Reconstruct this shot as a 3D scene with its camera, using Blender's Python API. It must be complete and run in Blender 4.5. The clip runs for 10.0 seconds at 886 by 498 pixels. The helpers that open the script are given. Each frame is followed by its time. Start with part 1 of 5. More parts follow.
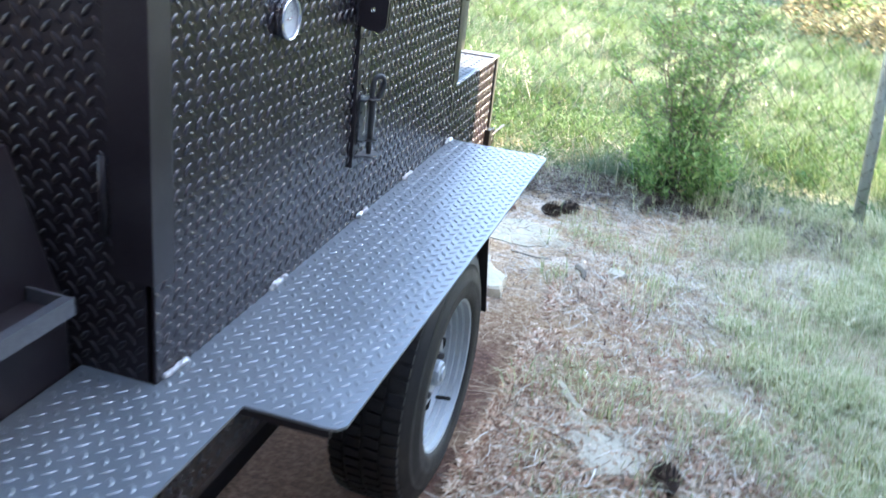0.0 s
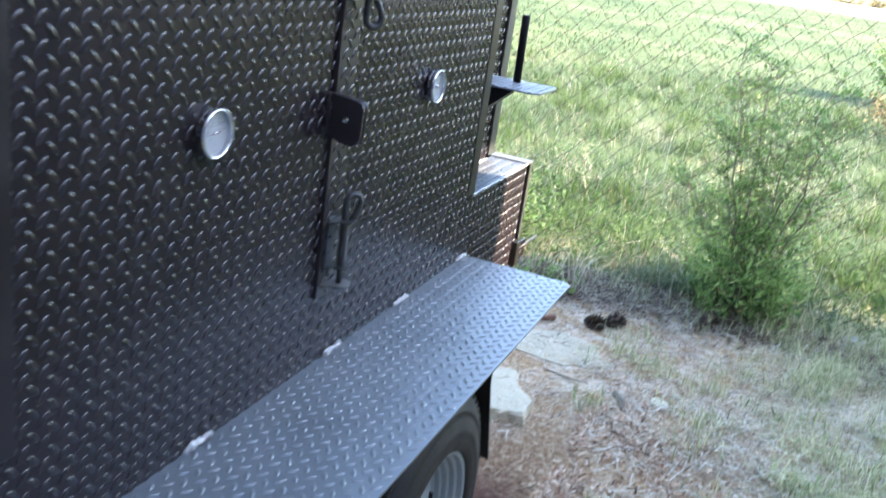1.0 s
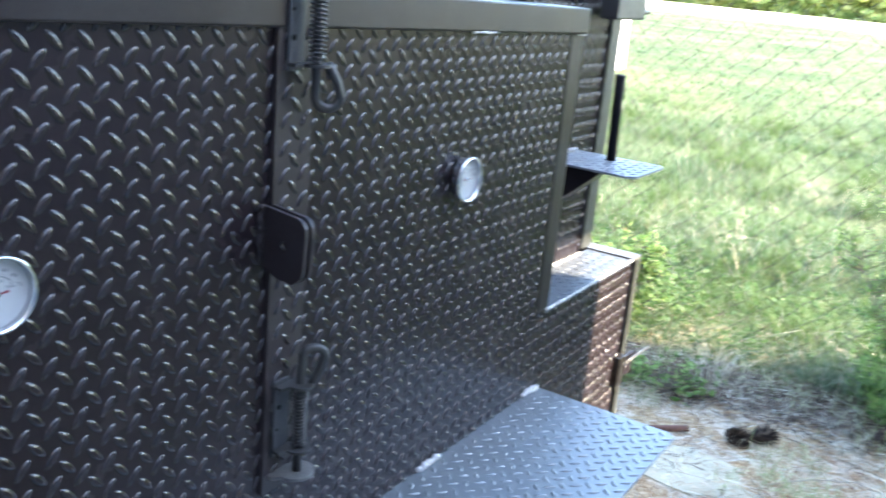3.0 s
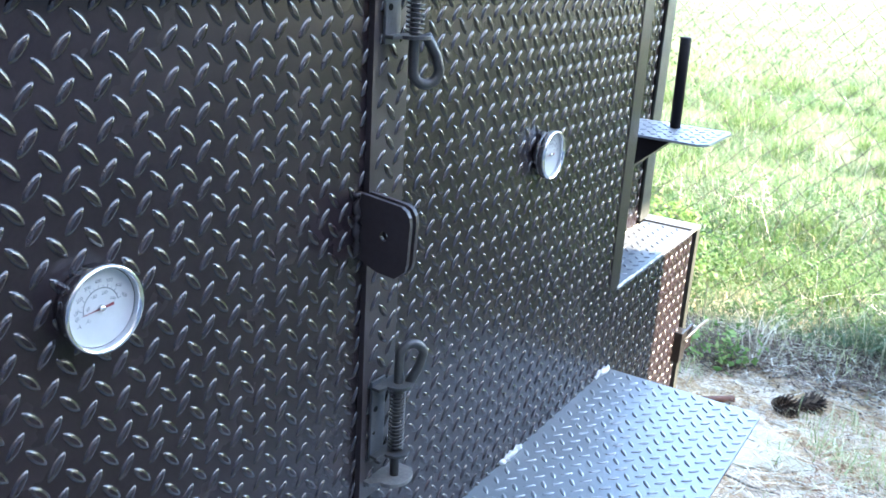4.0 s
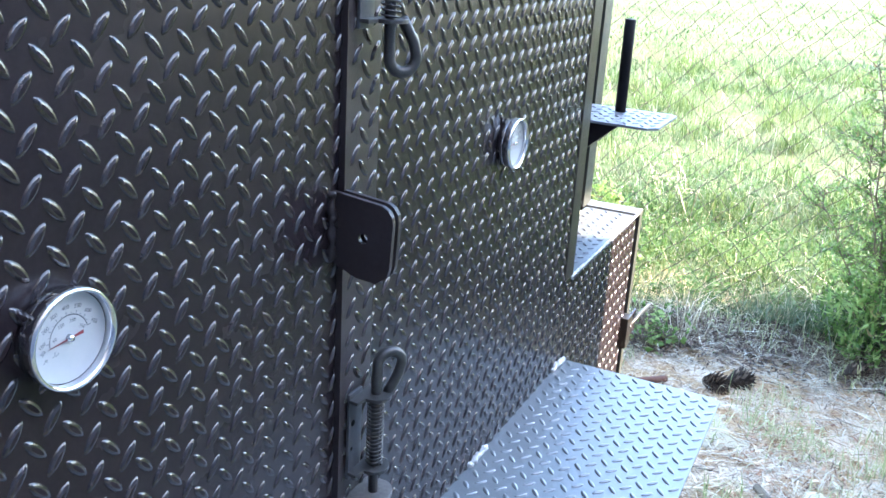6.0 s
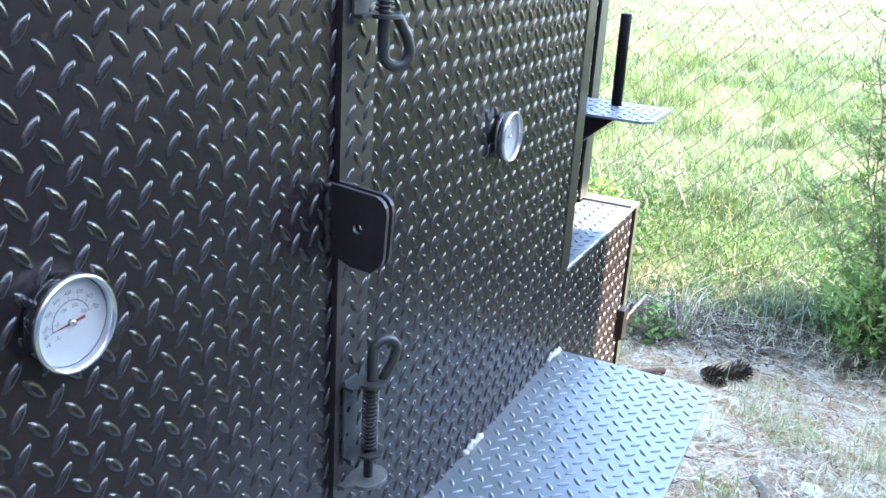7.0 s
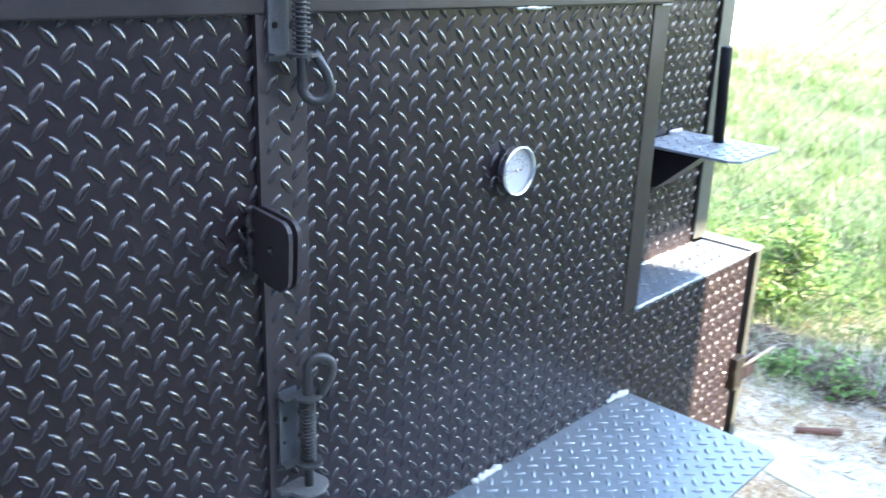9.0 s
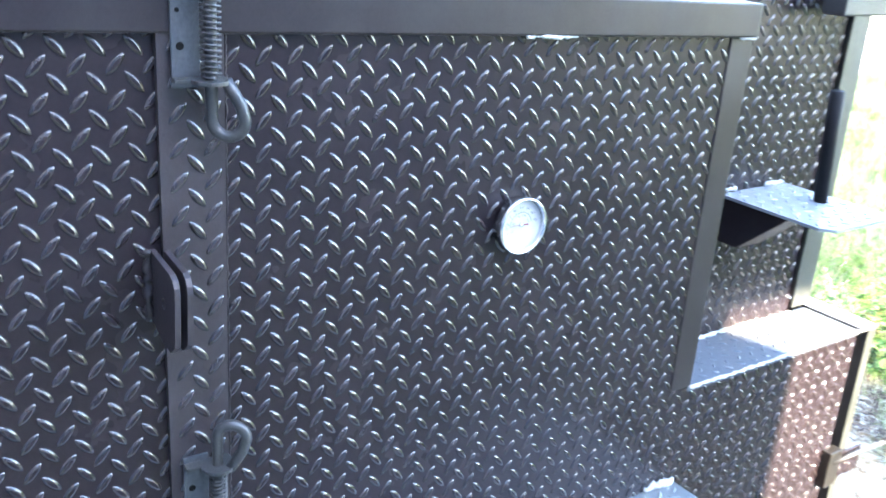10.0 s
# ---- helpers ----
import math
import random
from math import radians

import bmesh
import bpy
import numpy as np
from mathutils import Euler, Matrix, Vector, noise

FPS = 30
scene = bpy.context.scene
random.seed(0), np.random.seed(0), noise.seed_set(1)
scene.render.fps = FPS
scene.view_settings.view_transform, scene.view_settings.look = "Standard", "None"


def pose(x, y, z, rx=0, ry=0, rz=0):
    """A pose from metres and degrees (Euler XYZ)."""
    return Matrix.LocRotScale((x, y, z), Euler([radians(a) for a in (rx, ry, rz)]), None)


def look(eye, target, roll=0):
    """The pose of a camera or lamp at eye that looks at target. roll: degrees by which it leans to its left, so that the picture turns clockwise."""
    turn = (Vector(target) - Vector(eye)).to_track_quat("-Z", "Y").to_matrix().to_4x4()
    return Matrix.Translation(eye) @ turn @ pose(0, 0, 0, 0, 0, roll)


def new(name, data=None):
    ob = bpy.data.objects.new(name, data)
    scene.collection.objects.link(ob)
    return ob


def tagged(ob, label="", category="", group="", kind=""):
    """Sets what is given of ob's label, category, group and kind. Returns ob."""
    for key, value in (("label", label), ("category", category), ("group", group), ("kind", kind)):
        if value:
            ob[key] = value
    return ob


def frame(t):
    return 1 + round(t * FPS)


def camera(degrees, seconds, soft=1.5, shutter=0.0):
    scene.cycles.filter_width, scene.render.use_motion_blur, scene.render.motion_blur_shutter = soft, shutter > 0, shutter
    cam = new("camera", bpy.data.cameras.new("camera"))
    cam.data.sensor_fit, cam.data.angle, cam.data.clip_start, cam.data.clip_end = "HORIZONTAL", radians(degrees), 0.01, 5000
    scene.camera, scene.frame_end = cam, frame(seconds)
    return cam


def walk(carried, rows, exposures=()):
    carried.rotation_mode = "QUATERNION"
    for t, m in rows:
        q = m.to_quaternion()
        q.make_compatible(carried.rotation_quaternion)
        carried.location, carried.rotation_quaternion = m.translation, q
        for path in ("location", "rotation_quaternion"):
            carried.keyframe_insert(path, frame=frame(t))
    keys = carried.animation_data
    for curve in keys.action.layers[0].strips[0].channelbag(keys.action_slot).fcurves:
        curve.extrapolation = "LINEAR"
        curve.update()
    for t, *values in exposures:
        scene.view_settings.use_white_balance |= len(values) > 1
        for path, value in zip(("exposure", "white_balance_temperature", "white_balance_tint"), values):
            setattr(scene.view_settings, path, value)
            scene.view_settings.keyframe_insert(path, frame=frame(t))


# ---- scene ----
cam = camera(51.6, 10.0, shutter=0.5)
PATH = [
    (0, (0.741, -0.985, 1.598), (0.265, 0.793, 0.815), 6.4),
    (0.2, (0.777, -0.883, 1.632), (0.281, 0.885, 0.84), 8.8),
    (0.5, (0.828, -0.77, 1.654), (0.245, 0.994, 0.912), 6.6),
    (0.8, (0.819, -0.667, 1.641), (0.161, 1.095, 0.961), 6.0),
    (1, (0.788, -0.58, 1.627), (0.13, 1.193, 0.976), 8.3),
    (1.2, (0.763, -0.494, 1.635), (0.12, 1.294, 1.013), 8.8),
    (1.5, (0.731, -0.391, 1.648), (0.098, 1.417, 1.071), 7.4),
    (1.8, (0.709, -0.32, 1.639), (0.091, 1.499, 1.082), 6.4),
    (2, (0.706, -0.269, 1.633), (0.081, 1.547, 1.074), 6.5),
    (2.5, (0.718, -0.065, 1.631), (-0.065, 1.687, 1.066), 7.6),
    (2.8, (0.74, 0.027, 1.63), (-0.174, 1.711, 1.055), 6.6),
    (3, (0.744, 0.05, 1.622), (-0.249, 1.685, 1.038), 5.4),
    (3.2, (0.738, 0.053, 1.621), (-0.328, 1.636, 1.023), 4.9),
    (4.3, (0.55, 0.065, 1.6), (-0.36, 1.718, 0.938), 3.7),
    (4.5, (0.539, 0.038, 1.605), (-0.288, 1.734, 0.938), 5.0),
    (5, (0.502, 0.067, 1.595), (-0.247, 1.796, 0.927), 3.1),
    (5.5, (0.495, 0.087, 1.594), (-0.288, 1.807, 0.939), 3.5),
    (6, (0.489, 0.088, 1.59), (-0.316, 1.794, 0.927), 3.5),
    (7.5, (0.525, 0.066, 1.596), (-0.284, 1.765, 0.918), 3.6),
    (8, (0.565, 0.075, 1.596), (-0.275, 1.758, 0.917), 4.1),
    (8.5, (0.706, 0.194, 1.611), (-0.345, 1.761, 0.948), 3.6),
    (8.8, (0.804, 0.241, 1.625), (-0.38, 1.714, 0.971), 4.2),
    (9, (0.831, 0.267, 1.631), (-0.454, 1.652, 0.974), 2.0),
    (9.2, (0.857, 0.316, 1.632), (-0.479, 1.657, 0.984), 0.2),
    (9.5, (0.848, 0.431, 1.62), (-0.544, 1.718, 0.983), 3.1),
    (10, (0.847, 0.579, 1.657), (-0.679, 1.679, 0.976), 4.2),
]
STOPS = [(0.0, 3.6, 6450, 10), (0.5, 3.24, 6400, 10), (1.0, 3.18, 6400, 10), (2.0, 3.15, 6350, 10), (3.0, 3.5, 6300, 7), (4.5, 4.06, 6330, 6.5), (5.0, 3.9, 6350, 7.5), (6.0, 3.83, 6350, 9), (7.5, 3.83, 6300, 8), (9.0, 4.08, 6220, 5.5), (10.0, 4.78, 6120, 6.5)]
walk(cam, [(t, look(eye, target, roll)) for t, eye, target, roll in PATH], STOPS)

# ---------------------------------------------------------------- light
SUN_ELEV, SUN_TOWARD_Y = 35.0, 15.0
world = bpy.data.worlds.new("sky")
scene.world = world
world.use_nodes = True
wn = world.node_tree.nodes
sky = wn.new("ShaderNodeTexSky")
sky.sky_type = "NISHITA"
sky.sun_disc = False
sky.air_density, sky.dust_density = 1.0, 0.8
sky.sun_elevation = radians(SUN_ELEV)
sky.sun_rotation = radians(90 - SUN_TOWARD_Y)
world.node_tree.links.new(sky.outputs[0], wn["Background"].inputs[0])
wn["Background"].inputs[1].default_value = 0.15
sun_dir = Vector((math.cos(radians(SUN_ELEV)) * math.cos(radians(SUN_TOWARD_Y)), math.cos(radians(SUN_ELEV)) * math.sin(radians(SUN_TOWARD_Y)), math.sin(radians(SUN_ELEV))))
sun = new("sun", bpy.data.lights.new("sun", "SUN"))
sun.data.energy, sun.data.angle, sun.data.color = 3.4, radians(0.3), (1.0, 0.82, 0.6)
sun.matrix_world = look(sun_dir * 50, (0, 0, 0))


# ---------------------------------------------------------------- materials
def ramp_node(nt, stops):
    r = nt.nodes.new("ShaderNodeValToRGB")
    while len(r.color_ramp.elements) < len(stops):
        r.color_ramp.elements.new(0.5)
    for e, (p, c) in zip(r.color_ramp.elements, stops):
        e.position, e.color = p, (*c, 1)
    return r


def noise_node(nt, coord, scale, detail=4.0, rough=0.55):
    n = nt.nodes.new("ShaderNodeTexNoise")
    n.inputs["Scale"].default_value, n.inputs["Detail"].default_value, n.inputs["Roughness"].default_value = scale, detail, rough
    nt.links.new(coord, n.inputs["Vector"])
    return n.outputs["Fac"]


def mix_node(nt, fac, a, b, mode="MIX"):
    m = nt.nodes.new("ShaderNodeMix")
    m.data_type, m.blend_type = "RGBA", mode
    for sock, v in ((m.inputs["Factor"], fac), (m.inputs["A"], a), (m.inputs["B"], b)):
        if isinstance(v, bpy.types.NodeSocket):
            nt.links.new(v, sock)
        else:
            sock.default_value = v if isinstance(v, float) else (*v, 1)
    return m.outputs["Result"]


def range_node(nt, value, a, b, c, d):
    m = nt.nodes.new("ShaderNodeMapRange")
    nt.links.new(value, m.inputs[0])
    for i, v in enumerate((a, b, c, d)):
        m.inputs[i + 1].default_value = v
    return m.outputs[0]


def material(name, stops, fine=60.0, coarse=6.0, rough=(0.4, 0.6), metal=0.0, bump=0.1, bump_scale=None, spread=(0.3, 0.7), dirt=None, dirt_amount=0.0, spec=0.5, coat=0.0):
    """Two noises tint the colour stops; a third gives relief; dirt is a second colour in cloudy patches."""
    m = bpy.data.materials.new(name)
    m.use_nodes = True
    nt = m.node_tree
    b = nt.nodes["Principled BSDF"]
    pos = nt.nodes.new("ShaderNodeNewGeometry").outputs["Position"]
    n1, n2 = noise_node(nt, pos, fine, 6), noise_node(nt, pos, coarse, 4)
    add = nt.nodes.new("ShaderNodeMath")
    add.operation = "MULTIPLY_ADD"
    nt.links.new(n1, add.inputs[0])
    add.inputs[1].default_value = 0.5
    half = nt.nodes.new("ShaderNodeMath")
    half.operation = "MULTIPLY"
    half.inputs[1].default_value = 0.5
    nt.links.new(n2, half.inputs[0])
    nt.links.new(half.outputs[0], add.inputs[2])
    ramp = ramp_node(nt, [(spread[0] + (spread[1] - spread[0]) * p, c) for p, c in stops])
    nt.links.new(add.outputs[0], ramp.inputs[0])
    colour = ramp.outputs[0]
    if dirt:
        patches = range_node(nt, noise_node(nt, pos, coarse * 0.6, 8, 0.7), 0.45, 0.7, 0.0, dirt_amount)
        colour = mix_node(nt, patches, colour, dirt)
    nt.links.new(colour, b.inputs["Base Color"])
    nt.links.new(range_node(nt, n2, 0.3, 0.7, *rough), b.inputs["Roughness"])
    b.inputs["Metallic"].default_value = metal
    b.inputs["Specular IOR Level"].default_value = spec
    if coat:
        b.inputs["Coat Weight"].default_value, b.inputs["Coat Roughness"].default_value, b.inputs["Coat IOR"].default_value = coat, 0.34, 1.8
    if bump:
        bn = nt.nodes.new("ShaderNodeBump")
        bn.inputs["Strength"].default_value, bn.inputs["Distance"].default_value = bump, 0.004
        nt.links.new(noise_node(nt, pos, bump_scale or fine * 2, 5), bn.inputs["Height"])
        nt.links.new(bn.outputs[0], b.inputs["Normal"])
    return m


def island_material(name, stops, rough=0.6, through_light=0.0, spec=0.3, dry=None):
    """Each blade, leaf or needle takes its own colour from the stops."""
    m = bpy.data.materials.new(name)
    m.use_nodes = True
    nt = m.node_tree
    b = nt.nodes["Principled BSDF"]
    geo = nt.nodes.new("ShaderNodeNewGeometry")
    ramp = ramp_node(nt, stops)
    nt.links.new(geo.outputs["Random Per Island"], ramp.inputs[0])
    colour = mix_node(nt, 0.35, ramp.outputs[0], mix_node(nt, noise_node(nt, geo.outputs["Position"], 1.3, 3), (0.25, 0.25, 0.2), (1.0, 1.0, 0.9)), "MULTIPLY")
    if dry:
        colour = mix_node(nt, range_node(nt, noise_node(nt, geo.outputs["Position"], 0.4, 5, 0.65), 0.45, 0.64, 0.0, 0.6), colour, dry)
    nt.links.new(colour, b.inputs["Base Color"])
    b.inputs["Roughness"].default_value = rough
    b.inputs["Specular IOR Level"].default_value = spec
    if through_light:
        out = nt.nodes["Material Output"]
        tr = nt.nodes.new("ShaderNodeBsdfTranslucent")
        nt.links.new(colour, tr.inputs[0])
        ms = nt.nodes.new("ShaderNodeMixShader")
        ms.inputs[0].default_value = through_light
        nt.links.new(b.outputs[0], ms.inputs[1])
        nt.links.new(tr.outputs[0], ms.inputs[2])
        nt.links.new(ms.outputs[0], out.inputs[0])
    return m


PAINT = material("black_paint", [(0, (0.0126, 0.0092, 0.0111)), (1, (0.0215, 0.0157, 0.0187))], fine=220, coarse=9, rough=(0.2, 0.3), bump=0.05, dirt=(0.036, 0.031, 0.031), dirt_amount=0.15, spec=0.2)
# Glossier, slightly lighter copy of the black paint, to bring out lug highlights.
LUG_GLOSS = material("lug_gloss", [(0, (0.0165, 0.0122, 0.0137)), (1, (0.0272, 0.0202, 0.0225))], fine=500, coarse=30, rough=(0.12, 0.18), bump=0.03, spec=0.72)
WORN_PAINT = material("worn_black_paint", [(0, (0.024, 0.019, 0.0205)), (1, (0.042, 0.034, 0.037))], fine=180, coarse=12, rough=(0.28, 0.4), bump=0.1, dirt=(0.065, 0.06, 0.066), dirt_amount=0.25, spec=0.25)
PAINT_SMOOTH = material("black_bar_paint", [(0, (0.0128, 0.00938, 0.0114)), (1, (0.0225, 0.0173, 0.0201))], fine=300, coarse=14, rough=(0.3, 0.42), bump=0.08, dirt=(0.05, 0.0468, 0.0459), dirt_amount=0.3, spec=0.28)
# Dusty black paint, lightened grey-blue with sky sheen put into the colour.
FENDER_SHEEN = material("fender_sheen", [(0, (0.083, 0.097, 0.108)), (1, (0.143, 0.16, 0.174))], fine=260, coarse=8, rough=(0.3, 0.42), metal=0.15, bump=0.08, dirt=(0.16, 0.16, 0.168), dirt_amount=0.25, spec=1.0, coat=0.7)
# Dust and sky sheen in one colour, darkened where the sun patch falls.
DUSTY_SHEEN = material("dusty_sheen_plate", [(0, (0.092, 0.106, 0.127)), (1, (0.145, 0.161, 0.186))], fine=240, coarse=12, rough=(0.4, 0.55), metal=0.35, bump=0.1, dirt=(0.1, 0.105, 0.118), dirt_amount=0.4)
# Paler copy for the unsunned shelf: sky sheen put into its base colour.
SHELF_SHEEN = material("shelf_sheen_plate", [(0, (0.2, 0.215, 0.235)), (1, (0.3, 0.315, 0.335))], fine=240, coarse=12, rough=(0.35, 0.5), metal=0.2, bump=0.1, dirt=(0.2, 0.2, 0.205), dirt_amount=0.4, spec=0.8)
DARK_STEEL = material("dark_steel", [(0, (0.03, 0.03, 0.032)), (1, (0.07, 0.068, 0.066))], fine=300, coarse=30, rough=(0.3, 0.5), metal=0.3, bump=0.1)
END_STEEL = material("end_bar_paint", [(0, (0.00756, 0.00662, 0.00574)), (1, (0.0151, 0.013, 0.0112))], fine=200, coarse=25, rough=(0.3, 0.42), bump=0.1, dirt=(0.0424, 0.0316, 0.0247), dirt_amount=0.3)
POST_PAINT = material("post_paint", [(0, (0.0325, 0.0344, 0.0314)), (1, (0.0536, 0.0555, 0.0497))], fine=200, coarse=25, rough=(0.35, 0.5), bump=0.1, dirt=(0.0344, 0.0325, 0.0287), dirt_amount=0.3)
BRACKET = material("bracket_paint", [(0, (0.045, 0.047, 0.053)), (1, (0.1, 0.103, 0.112))], fine=240, coarse=40, rough=(0.3, 0.45), metal=0.2, bump=0.12)
# Matt black of the peg, and near-black for shade in the rear gaps.
MATT_AND_SHADE = material("matt_black_and_shade", [(0, (0.008, 0.008, 0.009)), (1, (0.016, 0.015, 0.016))], fine=200, coarse=30, rough=(0.45, 0.6), bump=0.15, spec=0.08)
# Near-black for the shade inside holes and in the rear corner gap.
HOLE_SHADE = material("hole_shade", [(0, (0.004, 0.004, 0.004)), (1, (0.008, 0.008, 0.008))], rough=(0.8, 0.9), bump=0.0, spec=0.08)
GREY_STEEL = material("grey_steel", [(0, (0.1, 0.1, 0.1)), (1, (0.22, 0.21, 0.2))], fine=200, coarse=25, rough=(0.35, 0.5), metal=0.4, bump=0.12, dirt=(0.12, 0.08, 0.05), dirt_amount=0.3)
WELD = material("bare_weld", [(0, (0.55, 0.54, 0.52)), (1, (0.85, 0.85, 0.84))], fine=260, coarse=60, rough=(0.35, 0.6), metal=0.1, bump=0.8)
CHROME = material("chrome", [(0, (0.62, 0.62, 0.63)), (1, (0.72, 0.72, 0.73))], fine=90, coarse=20, rough=(0.12, 0.2), metal=1.0, bump=0.02)
DIAL = material("dial_white", [(0, (0.375, 0.398, 0.42)), (1, (0.435, 0.45, 0.473))], fine=90, coarse=14, rough=(0.35, 0.45), bump=0.0)
INK = material("dial_ink", [(0, (0.06, 0.07, 0.09)), (1, (0.09, 0.1, 0.12))], rough=(0.5, 0.6), bump=0.0)
RED = material("needle_red", [(0, (0.16, 0.02, 0.03)), (1, (0.24, 0.028, 0.04))], rough=(0.4, 0.5), bump=0.0)
RUBBER = material("rubber", [(0, (0.011, 0.0105, 0.0105)), (1, (0.024, 0.0225, 0.022))], fine=120, coarse=12, rough=(0.5, 0.68), bump=0.2, dirt=(0.055, 0.046, 0.038), dirt_amount=0.2, spec=0.3)
RIM = material("rim_paint", [(0, (0.3, 0.335, 0.35)), (1, (0.38, 0.415, 0.425))], fine=150, coarse=14, rough=(0.3, 0.42), metal=0.15, bump=0.04, dirt=(0.24, 0.24, 0.23), dirt_amount=0.15)
GALV = material("galvanised", [(0, (0.42, 0.45, 0.48)), (1, (0.62, 0.64, 0.66))], fine=90, coarse=20, rough=(0.35, 0.5), metal=0.7, bump=0.1)
WIRE = material("fence_wire", [(0, (0.0357, 0.0309, 0.0262)), (1, (0.0774, 0.0666, 0.0547))], fine=90, coarse=9, rough=(0.6, 0.8), metal=0.0, bump=0.0)
STONE = material("stone", [(0, (0.3, 0.29, 0.27)), (1, (0.5, 0.49, 0.46))], fine=60, coarse=15, rough=(0.75, 0.9), bump=0.6)
CONE = island_material("pine_cone", [(0, (0.03, 0.02, 0.016)), (0.6, (0.075, 0.049, 0.036)), (1, (0.22, 0.16, 0.12))], rough=0.8)
BARK = material("bark", [(0, (0.1, 0.08, 0.06)), (1, (0.2, 0.16, 0.12))], fine=80, coarse=12, rough=(0.8, 0.95), bump=0.5)
LEAF = island_material("bush_leaf", [(0, (0.09, 0.18, 0.045)), (0.5, (0.24, 0.38, 0.12)), (0.93, (0.46, 0.6, 0.24)), (1, (0.4, 0.27, 0.15))], rough=0.5, through_light=0.45)
GRASS = island_material("grass", [(0, (0.032, 0.074, 0.026)), (0.3, (0.063, 0.127, 0.052)), (0.6, (0.105, 0.175, 0.091)), (0.8, (0.162, 0.218, 0.136)), (1, (0.235, 0.285, 0.2))], rough=0.6, through_light=0.4, dry=(0.208, 0.24, 0.14))
CLUMP_GRASS = island_material("clump_grass", [(0, (0.0525, 0.103, 0.0276)), (0.6, (0.0991, 0.167, 0.0497)), (1, (0.163, 0.225, 0.0829))], rough=0.6, through_light=0.4)
PALE_GRASS = island_material("pale_grass", [(0, (0.32, 0.37, 0.17)), (0.4, (0.51, 0.54, 0.28)), (0.75, (0.76, 0.72, 0.46)), (1, (0.88, 0.79, 0.58))], rough=0.65, through_light=0.35)
WEED = island_material("weed_leaf", [(0, (0.054, 0.122, 0.036)), (0.6, (0.106, 0.2, 0.066)), (1, (0.178, 0.262, 0.113))], rough=0.55, through_light=0.35)
STRAW = island_material("straw", [(0, (0.187, 0.0941, 0.0547)), (0.25, (0.394, 0.239, 0.14)), (0.6, (0.62, 0.453, 0.297)), (1, (0.798, 0.65, 0.485))], rough=0.75)
PALE_STRAW = island_material("pale_straw", [(0, (0.26, 0.21, 0.15)), (0.4, (0.58, 0.5, 0.38)), (1, (0.93, 0.87, 0.74))], rough=0.75)
LITTER = island_material("leaf_litter", [(0, (0.045, 0.03, 0.024)), (0.5, (0.12, 0.08, 0.063)), (1, (0.3, 0.22, 0.17))], rough=0.85)
CHIPS = island_material("bark_chips", [(0, (0.189, 0.0918, 0.0542)), (0.4, (0.437, 0.24, 0.149)), (0.75, (0.699, 0.466, 0.311)), (1, (1.05, 0.876, 0.678))], rough=0.85)
BRUSH = island_material("dead_brush", [(0, (0.13, 0.1, 0.05)), (0.5, (0.26, 0.2, 0.1)), (1, (0.42, 0.35, 0.19))], rough=0.8)
# Leaf colours lightened and greyed: far-off haze and glare put into them.
HAZY_LEAF = island_material("hazy_leaf", [(0, (0.12, 0.15, 0.08)), (0.6, (0.27, 0.31, 0.18)), (1, (0.5, 0.5, 0.3))], rough=0.7, through_light=0.3)
DRY_BRUSH = island_material("dry_brush", [(0, (0.34, 0.3, 0.16)), (0.5, (0.6, 0.52, 0.33)), (1, (0.85, 0.76, 0.55))], rough=0.8, through_light=0.3)
PALE_SLAB = material("pale_concrete", [(0, (0.419, 0.38, 0.27)), (0.5, (0.537, 0.481, 0.351)), (1, (0.622, 0.545, 0.414))], fine=70, coarse=8, rough=(0.8, 0.95), bump=0.5, dirt=(0.353, 0.287, 0.188), dirt_amount=0.5)
HEDGE = island_material("hedge_leaf", [(0, (0.189, 0.255, 0.0675)), (0.5, (0.472, 0.512, 0.135)), (1, (0.788, 0.72, 0.27))], rough=0.7, through_light=0.3)
SAND = material("road_sand", [(0, (0.6, 0.55, 0.47)), (1, (0.75, 0.71, 0.64))], fine=5, coarse=0.3, rough=(0.9, 1.0), bump=0.2)
DRY_WOOD = material("dry_wood", [(0, (0.36, 0.28, 0.2)), (1, (0.58, 0.5, 0.4))], fine=90, coarse=15, rough=(0.8, 0.95), bump=0.3)
RUSTY = material("rust", [(0, (0.1, 0.045, 0.03)), (1, (0.22, 0.1, 0.065))], fine=90, coarse=20, rough=(0.7, 0.9), bump=0.3)
PLASTER = material("house_white", [(0, (0.759, 0.747, 0.713)), (1, (0.897, 0.885, 0.862))], fine=3, coarse=0.5, rough=(0.7, 0.9), bump=0.05)
ROOFING = material("roofing", [(0, (0.55, 0.53, 0.5)), (1, (0.72, 0.7, 0.67))], fine=8, coarse=1, rough=(0.8, 0.9), bump=0.2)
# Dark colour of the added south wall, to dim the front's reflections.
SHADE_WALL_DARK = material("shade_wall_dark", [(0, (0.1, 0.105, 0.135)), (1, (0.155, 0.16, 0.2))], fine=6, coarse=0.8, rough=(0.7, 0.9), bump=0.3)
# Paler copy for the added east wall, to brighten what the doors reflect.
SHADE_WALL_PALE = material("shade_wall_pale", [(0, (0.19, 0.2, 0.245)), (1, (0.27, 0.285, 0.34))], fine=6, coarse=0.8, rough=(0.7, 0.9), bump=0.3)


